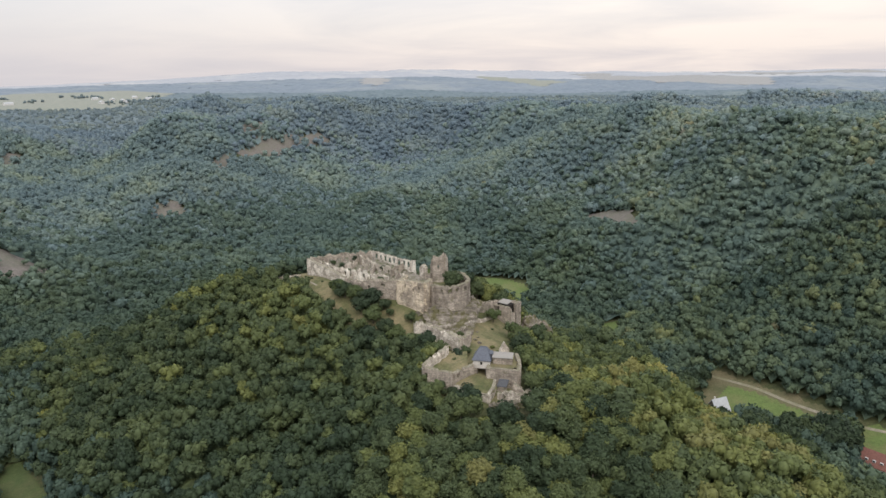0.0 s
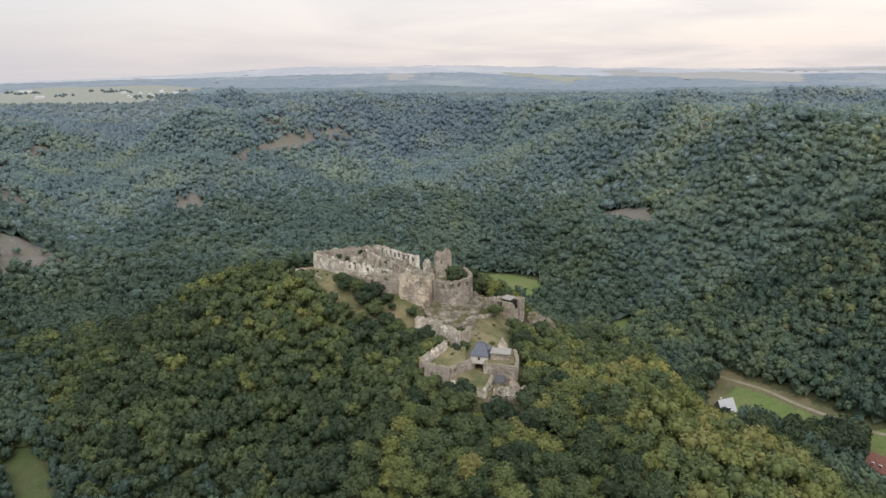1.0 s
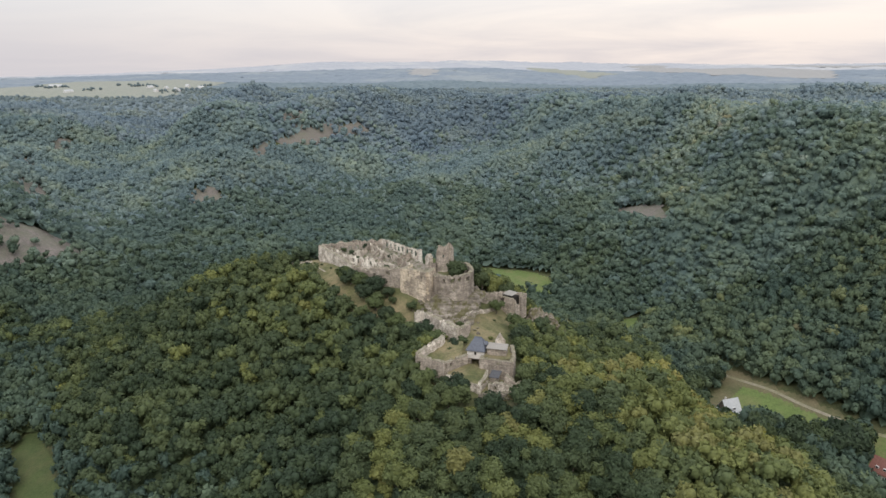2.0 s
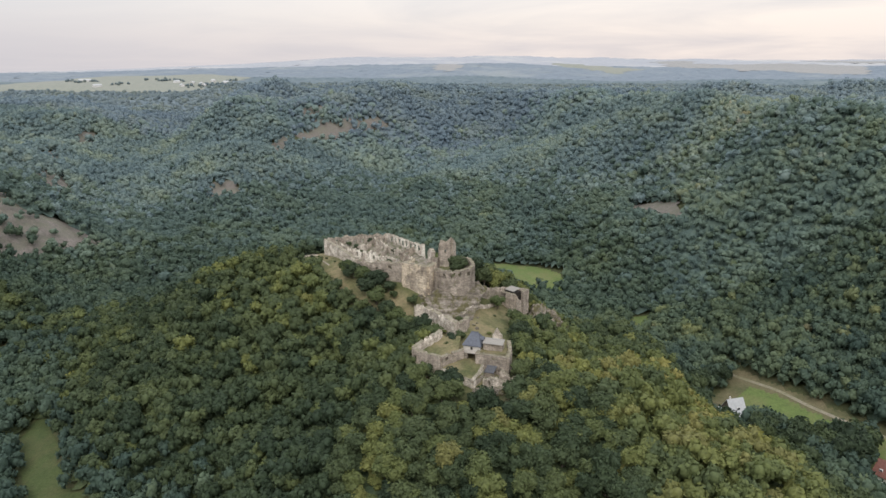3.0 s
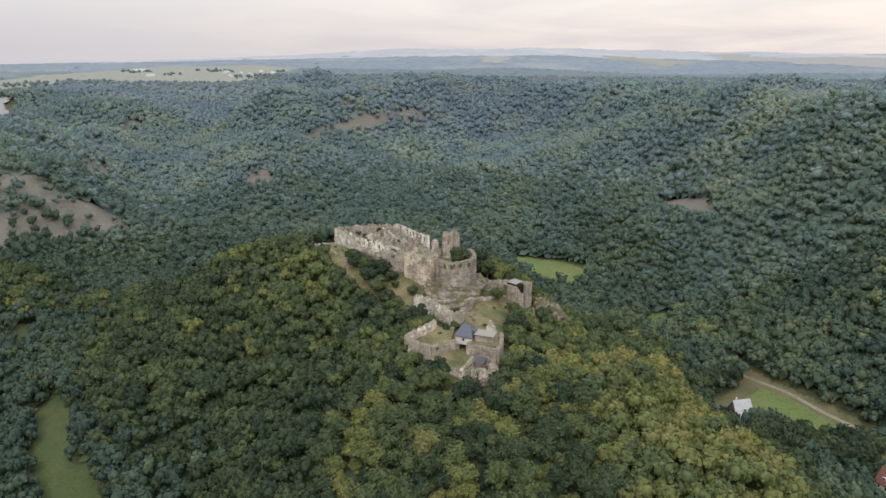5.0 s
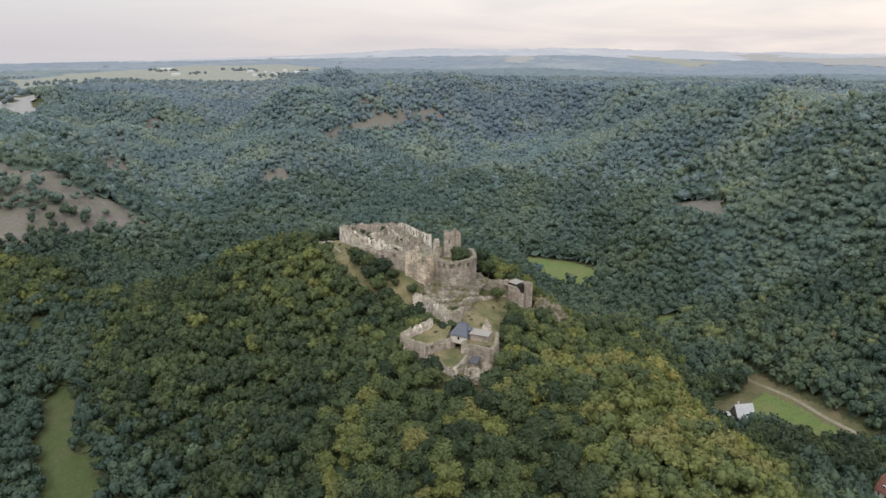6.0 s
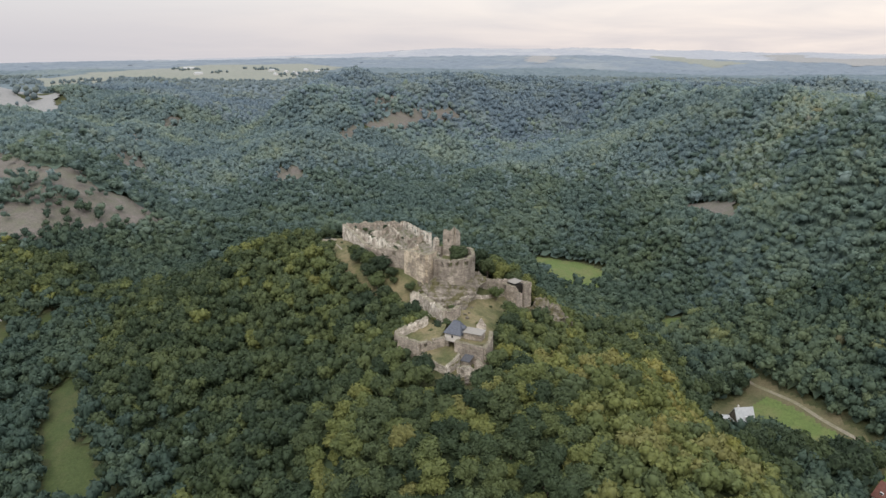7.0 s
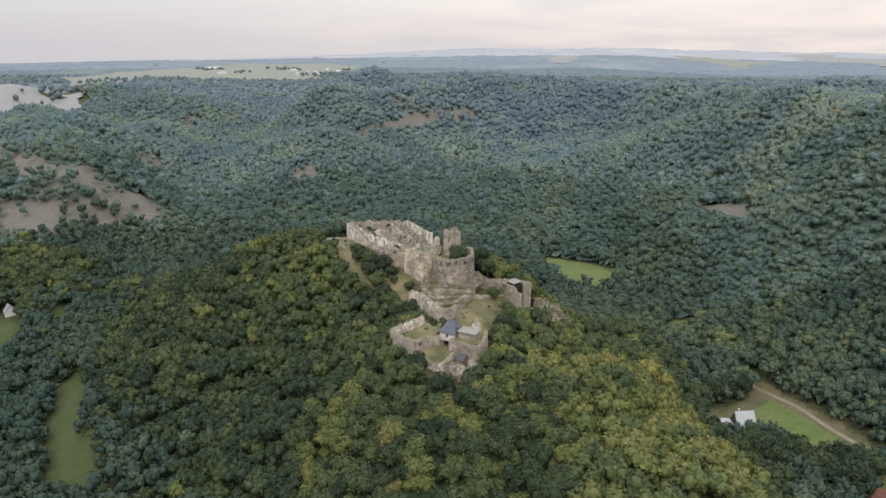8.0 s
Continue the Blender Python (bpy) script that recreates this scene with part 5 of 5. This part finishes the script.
# bushes and small trees inside the castle
for k, (bx, by, bs, bt, label) in enumerate((
        (-49.5, 300.5, 0.8, 0.8, "dark green round tree beside the castle wall"), (-46.5, 298.0, 0.85, 0.8, "grey-green tree beside the castle wall"),
        (-41, 295.5, 0.75, 0.75, "dense bush at the foot of the wall"), (-33, 291.5, 0.85, 0.7, "bright green bush at the foot of the wall"),
        (-27, 286.5, 0.6, 0.5, "green bush on the castle slope"), (-15, 277.0, 0.5, 0.5, "small dark tree on the grassy slope"),
        (21, 289.5, 0.62, 0.7, "dark round tree on the inner ward"), (4.6, 250.6, 0.5, 0.35, "yellow-green bush beside the gatehouse"),
        (2.2, 246.5, 0.42, 0.3, "yellow-green bush on the terrace"), (8.0, 252.8, 0.45, 0.35, "green bush behind the gatehouse"),
        (-79.5, 340.5, 0.65, 0.7, "dark green tree by the castle corner"), (-87, 345, 0.7, 0.6, "green tree by the castle approach"),
        (-12.5, 259, 0.9, 0.7, "green tree below the retaining wall"), (-3.5, 254, 0.8, 0.6, "dark green tree below the retaining wall"),
        (2.8, 229.0, 0.5, 0.3, "green bush below the ward wall"), (31, 276, 0.8, 0.8, "green tree on the ward edge"),
        (31.5, 264, 0.9, 0.8, "dark tree beside the inner ward"), (32, 254, 0.9, 0.8, "dark tree beside the gate bastion"),
        (6.0, 269.6, 0.32, 0.25, "small bush on the rock ledge"), (-38.5, 342.8, 0.5, 0.5, "bush behind the palace wall"),
        (-37.5, 286, 0.8, 0.8, "dark green tree on the castle slope"), (-31.5, 279.5, 0.85, 0.8, "dark green tree on the castle slope"),
        (-25, 273.5, 0.85, 0.75, "green tree on the castle slope"), (-20.5, 268.5, 0.8, 0.7, "green tree on the castle slope"),
        (-16.5, 263, 0.85, 0.75, "dark green tree on the castle slope"), (-9.5, 254, 0.75, 0.7, "dark green tree under the retaining wall"),
        (-12.5, 246.5, 0.75, 0.7, "green tree below the ward wall"),
        (-37.5, 293.5, 0.6, 0.7, "dense green tree at the foot of the wall"), 
        (-24, 282, 0.4, 0.4, "green bush on the castle slope"))):
    tree(bx, by, bs * 1.4, bt * 1.1, k % 7, label, k * 1.3, "bush" if bs < 0.6 else "tree", foot=1.2, dark=True)
for bx, by, bz, bs, label in ((3.4, 292.5, 99.6, 0.95, "dark green bush growing on top of the bastion"), (-29.5, 301, 97.4, 0.5, "low bush inside the roofless palace"), (-51, 326, 97.4, 0.35, "low bush in the ruined ward"), (-45, 333, 97.4, 0.4, "low bush in the ruined ward"), (-56, 331, 97.0, 0.3, "low bush in the ruined ward"), (-47, 318, 96.6, 0.35, "low bush in the ruined ward"), (-37, 309, 96.8, 0.4, "low bush in the ruined ward"), (-30, 317, 97.6, 0.3, "low bush in the roofless palace")):
    b = tree(bx, by, bs * 1.35, 0.5, 3, label, bx, "bush", foot=0.6, dark=True)
    b.location.z = bz if bz > 99 else 97.5 + min(max(((bx + 69) * 0.651 + (by - 334) * 0.76) / 16, 0), 1) * 3.0

# olive trees on the bank behind the bastion
for k, (bx, by, bs) in enumerate(((14, 304.5, 1.1), (19.5, 308, 1.25), (25.5, 311, 1.2), (16, 312, 1.35), (23, 317, 1.4), (31, 317, 1.3), (9.5, 309, 1.2), (30, 324, 1.4), (37, 324, 1.3))):
    tree(bx, by, bs, bs * 1.25, k % 7, "olive-green tree on the bank behind the bastion", k * 1.9)
# big dark trees at the foot of the hill, by the cottage
FOOT_TREES = ((138, 279, 1.25), (128, 254, 1.5), (139, 250, 1.6), (149, 252, 1.55), (163, 259, 1.75), (158, 248, 1.6), (130, 266, 1.35), (170, 264, 1.5), (146, 264, 1.4), (132, 332, 1.25), (125, 329, 1.2), (119, 322, 1.3), (153, 266, 1.3))
for k, (bx, by, bs) in enumerate(FOOT_TREES):
    tree(bx, by, bs * 1.2, bs * 1.0, k % 7, "large dark green tree at the edge of the mown meadow", k * 2.3, dark=True)

# scattered shrubs on the castle slope
rngs = np.random.default_rng(77)
for k in range(95):
    bx, by = rngs.uniform(-90, 30), rngs.uniform(222, 344)
    if not inside(np.array([bx]), np.array([by]), CASTLE_GROUND)[0] or inside(np.array([bx]), np.array([by]), [(-72, 337), (-47, 302), (-21, 287), (-8, 278), (12, 280), (14, 300), (-6, 312), (-36, 346)])[0]:
        continue
    if inside(np.array([bx]), np.array([by]), [(-9, 238), (3, 230), (14, 222), (30, 226), (30, 250), (4, 254)])[0]:
        continue
    bs = float(rngs.uniform(0.14, 0.34))
    tree(bx, by, bs, bs, k % 7, "small green shrub on the dry castle slope", k * 0.9, "bush", foot=0.4)

# ---- houses in the valley ----


def house(name, at, w, d, wall_h, roof_h, wall_mat, roof_mat, label, rows=(), chimney=None, gable_mat=None, over=0.35):
    """A gabled house, its ridge along x; rows: windows on the front (x from, x to, low, high)."""
    h = thing(name, label, "house")
    h.matrix_world = at
    front = solid([(-w / 2, -d / 2, -1.5), (w / 2, -d / 2, -1.5), (w / 2, d / 2, -1.5), (-w / 2, d / 2, -1.5), (-w / 2, -d / 2, wall_h), (w / 2, -d / 2, wall_h), (w / 2, d / 2, wall_h), (-w / 2, d / 2, wall_h)], [(0, 1, 5, 4), (1, 2, 6, 5), (2, 3, 7, 6), (3, 0, 4, 7), (4, 5, 6, 7), (3, 2, 1, 0)])
    made("wall", front, wall_mat, h)
    for s in (-1, 1):
        x = s * (w / 2 - 0.12)
        made("gable", solid([(x - 0.12, -d / 2, wall_h), (x - 0.12, d / 2, wall_h), (x - 0.12, 0, wall_h + roof_h - 0.2), (x + 0.12, -d / 2, wall_h), (x + 0.12, d / 2, wall_h), (x + 0.12, 0, wall_h + roof_h - 0.2)], [(0, 1, 2), (5, 4, 3), (0, 3, 4, 1), (1, 4, 5, 2), (2, 5, 3, 0)]), gable_mat or wall_mat, h, bevel=0)
    k = roof_h / (d / 2)
    for s in (-1, 1):
        y1, z1 = s * (d / 2 + over), wall_h - over * k
        a = [(-w / 2 - over, 0, wall_h + roof_h), (w / 2 + over, 0, wall_h + roof_h), (w / 2 + over, y1, z1), (-w / 2 - over, y1, z1)]
        made("roof", solid(a + [(p[0], p[1], p[2] - 0.2) for p in a], [(0, 1, 2, 3), (7, 6, 5, 4), (0, 4, 5, 1), (1, 5, 6, 2), (2, 6, 7, 3), (3, 7, 4, 0)]), roof_mat, h, bevel=0)
    for x0, x1, z0, z1 in rows:
        y = -d / 2 - 0.06 if z0 < wall_h else -(d / 2) * (1 - (z0 - wall_h) / roof_h) - 0.15
        win = made("window", lambda bm: box(bm, (x0, y, z0), (x1, y + 0.5, z1)), mat_white, h, bevel=0)
        made("pane", lambda bm: box(bm, (x0 + 0.12, y - 0.03, z0 + 0.12), (x1 - 0.12, y + 0.05, z1 - 0.12)), mat_glass, win, bevel=0)
    if chimney:
        made("chimney", lambda bm: box(bm, (chimney - 0.3, 0.3, wall_h + roof_h * 0.5), (chimney + 0.3, 0.9, wall_h + roof_h + 0.8)), mat_plaster, h)
    return h


cottage = house("cottage", pose(132.0, 304.0, gz(132, 304), 0, 0, 22), 8.2, 8.2, 1.6, 6.0, mat_white, mat_sheet_roof, "white cottage with a steep pale grey roof in the meadow", ((1.4, 2.6, 0.2, 1.5), (2.9, 3.7, 0.2, 1.5), (-0.5, 1.0, 3.2, 4.4)), -2.2, mat_bark)
made("porch", lambda bm: box(bm, (-3.4, -6.6, -1.2), (0.6, -3.7, 1.7)), mat_white, cottage)
made("porch_roof", solid([(-3.7, -6.9, 1.7), (0.9, -6.9, 1.7), (0.9, -3.4, 2.9), (-3.7, -3.4, 2.9), (-3.7, -6.9, 1.5), (0.9, -6.9, 1.5), (0.9, -3.4, 2.7), (-3.7, -3.4, 2.7)], [(0, 1, 2, 3), (7, 6, 5, 4), (0, 4, 5, 1), (1, 5, 6, 2), (2, 6, 7, 3), (3, 7, 4, 0)]), mat_sheet_roof, cottage)
made("porch_opening", lambda bm: box(bm, (-2.6, -6.66, -0.4), (-0.2, -6.5, 1.2)), mat_glass, cottage)
house("garden_shed", pose(124.6, 303.6, gz(124.6, 303.6), 0, 0, 10), 3.6, 3.0, 1.6, 0.6, mat_white, mat_sheet_roof, "small white shed with a flat pale roof")
house("farmhouse", pose(176.5, 245.5, gz(176, 245), 0, 0, -50), 17, 8.5, 3.0, 4.6, mat_white, mat_red_tile, "long white farmhouse with a red-brown tiled roof", tuple((-7.4 + 2.5 * k, -6.5 + 2.5 * k, 0.8, 2.2) for k in range(6)) + tuple((-6.6 + 2.8 * k, -5.4 + 2.8 * k, 4.1, 5.0) for k in range(5)), 3.0)
house("cottage", pose(130, 246, gz(130, 246), 0, 0, -30), 7, 6, 2.6, 3.2, mat_plaster, mat_red_tile, "small house with a red-brown roof among trees")
house("cottage", pose(-270, 296, gz(-270, 296), 0, 0, -35), 6, 5.5, 2.6, 3.4, mat_white, mat_sheet_roof, "small white house at the edge of a meadow")

# ---- the far country ----


def far_hazed_leaf(name, lo, hi, pale):
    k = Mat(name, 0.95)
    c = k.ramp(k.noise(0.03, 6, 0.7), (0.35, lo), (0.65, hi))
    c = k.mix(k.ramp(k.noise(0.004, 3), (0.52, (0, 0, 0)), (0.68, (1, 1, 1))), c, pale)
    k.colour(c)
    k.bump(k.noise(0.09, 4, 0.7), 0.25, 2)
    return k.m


# haze put into the base colours, paler and bluer band by band
mat_far_hazed_wood = far_hazed_leaf("far_hazed_woodland", (0.092, 0.123, 0.142), (0.122, 0.155, 0.168), (0.138, 0.168, 0.165))
mat_farther_hazed_wood = far_hazed_leaf("distant_hazed_woodland", (0.128, 0.157, 0.187), (0.157, 0.187, 0.214), (0.186, 0.21, 0.222))
mat_hazed_skyline = far_hazed_leaf("skyline_hazed_woodland", (0.25, 0.262, 0.284), (0.282, 0.295, 0.314), (0.325, 0.327, 0.327))


def canopy(name, r0, r1, step, material, seed, label, lift=5.6, rough=2.6):
    """An unbroken sheet of treetops between two distances, with bumps as large as crowns."""
    rng = np.random.default_rng(seed)
    rs = np.arange(r0, r1 + step, step)
    an = np.arange(radians(38), radians(146), step * 0.9 / r1 * 1.35)
    A, Rr = np.meshgrid(an, rs, indexing="ij")
    Rr = Rr + rng.uniform(-0.35, 0.35, A.shape) * step
    A = A + rng.uniform(-0.35, 0.35, A.shape) * (an[1] - an[0])
    X, Y = 40 + Rr * np.cos(A), Rr * np.sin(A)
    Z = ground_z(X, Y) + np.where(not_field(X, Y), lift + rng.uniform(-rough, rough, A.shape), 4.9)
    # the near edge tucks in behind the nearer woods
    Z[:, 0] -= 14
    v = np.stack([X, Y, Z], -1).reshape(-1, 3)
    f = grid_faces(len(an), len(rs))[:, ::-1]
    used, inv = np.unique(f, return_inverse=True)
    return tagged(new(name, mesh_of(name, v[used], inv.reshape(-1, 4), material)), label, "woodland", kind="stuff")


for poly, material, label in ((FIELD_WEST, mat_hazed_pasture, "green pasture on the distant plateau, paled by haze in its colour"), (FIELD_WEST_NEAR, mat_hazed_stubble, "stubble field on the distant plateau, greyed by haze in its colour"), (FIELD_NORTH, mat_hazed_stubble, "field among distant woods, greyed by haze in its colour"), (FIELD_NORTHEAST, mat_hazed_pasture, "green field among distant woods, paled by haze in its colour"), (FIELD_EAST, mat_hazed_stubble, "stubble fields on the far plateau, greyed by haze in their colour"), (FIELD_EDGE, mat_hazed_stubble, "stubble fields near the skyline, greyed by haze in their colour")):
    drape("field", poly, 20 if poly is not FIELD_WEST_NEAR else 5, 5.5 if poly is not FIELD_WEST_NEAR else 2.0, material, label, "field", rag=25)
canopy("far_wood", 1395, 2350, 9.5, mat_far_hazed_wood, 31, "woods on the far plateau, blue haze in their colour")
canopy("distant_wood", 2340, 3500, 22, mat_farther_hazed_wood, 32, "distant woods, pale blue-grey haze in their colour", rough=3.5)
canopy("skyline_wood", 3480, 4850, 40, mat_hazed_skyline, 33, "wooded hills on the skyline, coloured mostly as grey-blue haze", rough=4)

# a far village and its trees
for k, (hx, hy, hw) in enumerate(((-1225, 1922, 34), (-933, 1889, 16), (-877, 1868, 14), (-840, 1847, 18), (-849, 1940, 12), (-793, 1896, 15), (-1061, 1717, 22), (-822, 1819, 14), (-875, 1803, 16))):
    far_house = house("farm_building", pose(hx, hy, gz(hx, hy) + 5.2, 0, 0, 20 + 37 * k), hw, 9, 4, 3.2, mat_white, mat_sheet_roof, "white farm building of the distant village")
rngc = np.random.default_rng(51)
cx_, cy_ = [], []
for hx, hy in ((-1245, 1422), (-1234, 1446), (-1222, 1471), (-1216, 1500), (-1210, 1518), (-734, 763), (-734, 774), (-734, 786), (-736, 799), (-742, 818), (-748, 840), (-751, 852), (-1289, 1919), (-1186, 1828), (-1172, 1878), (-1065, 2026), (-1002, 1965), (-1002, 1999), (-945, 1946), (-857, 1811), (-828, 1806), (-818, 1838), (-789, 1831), (-775, 1851), (-815, 1985), (-1042, 1779)):
    for k in range(7 if math.hypot(hx, hy) > 1250 else 2):
        cx_.append(hx + float(rngc.normal(scale=13)))
        cy_.append(hy + float(rngc.normal(scale=16)))
cx_, cy_ = np.array(cx_), np.array(cy_)
size = rngc.uniform(0.6, 1.1, cx_.shape)
copses = joined("field_trees", FAR_SHAPES, np.stack([cx_, cy_, ground_z(cx_, cy_) + 3.6], -1), np.stack([size, size * 1.1], -1), rngc.uniform(0, 6.28, cx_.shape), np.full(cx_.shape, 0.4), rngc.integers(0, 6, cx_.shape), mat_hazed_far)
tagged(copses, "hedgerow trees and copses on the distant fields, haze in their leaf colour", "trees", kind="stuff")
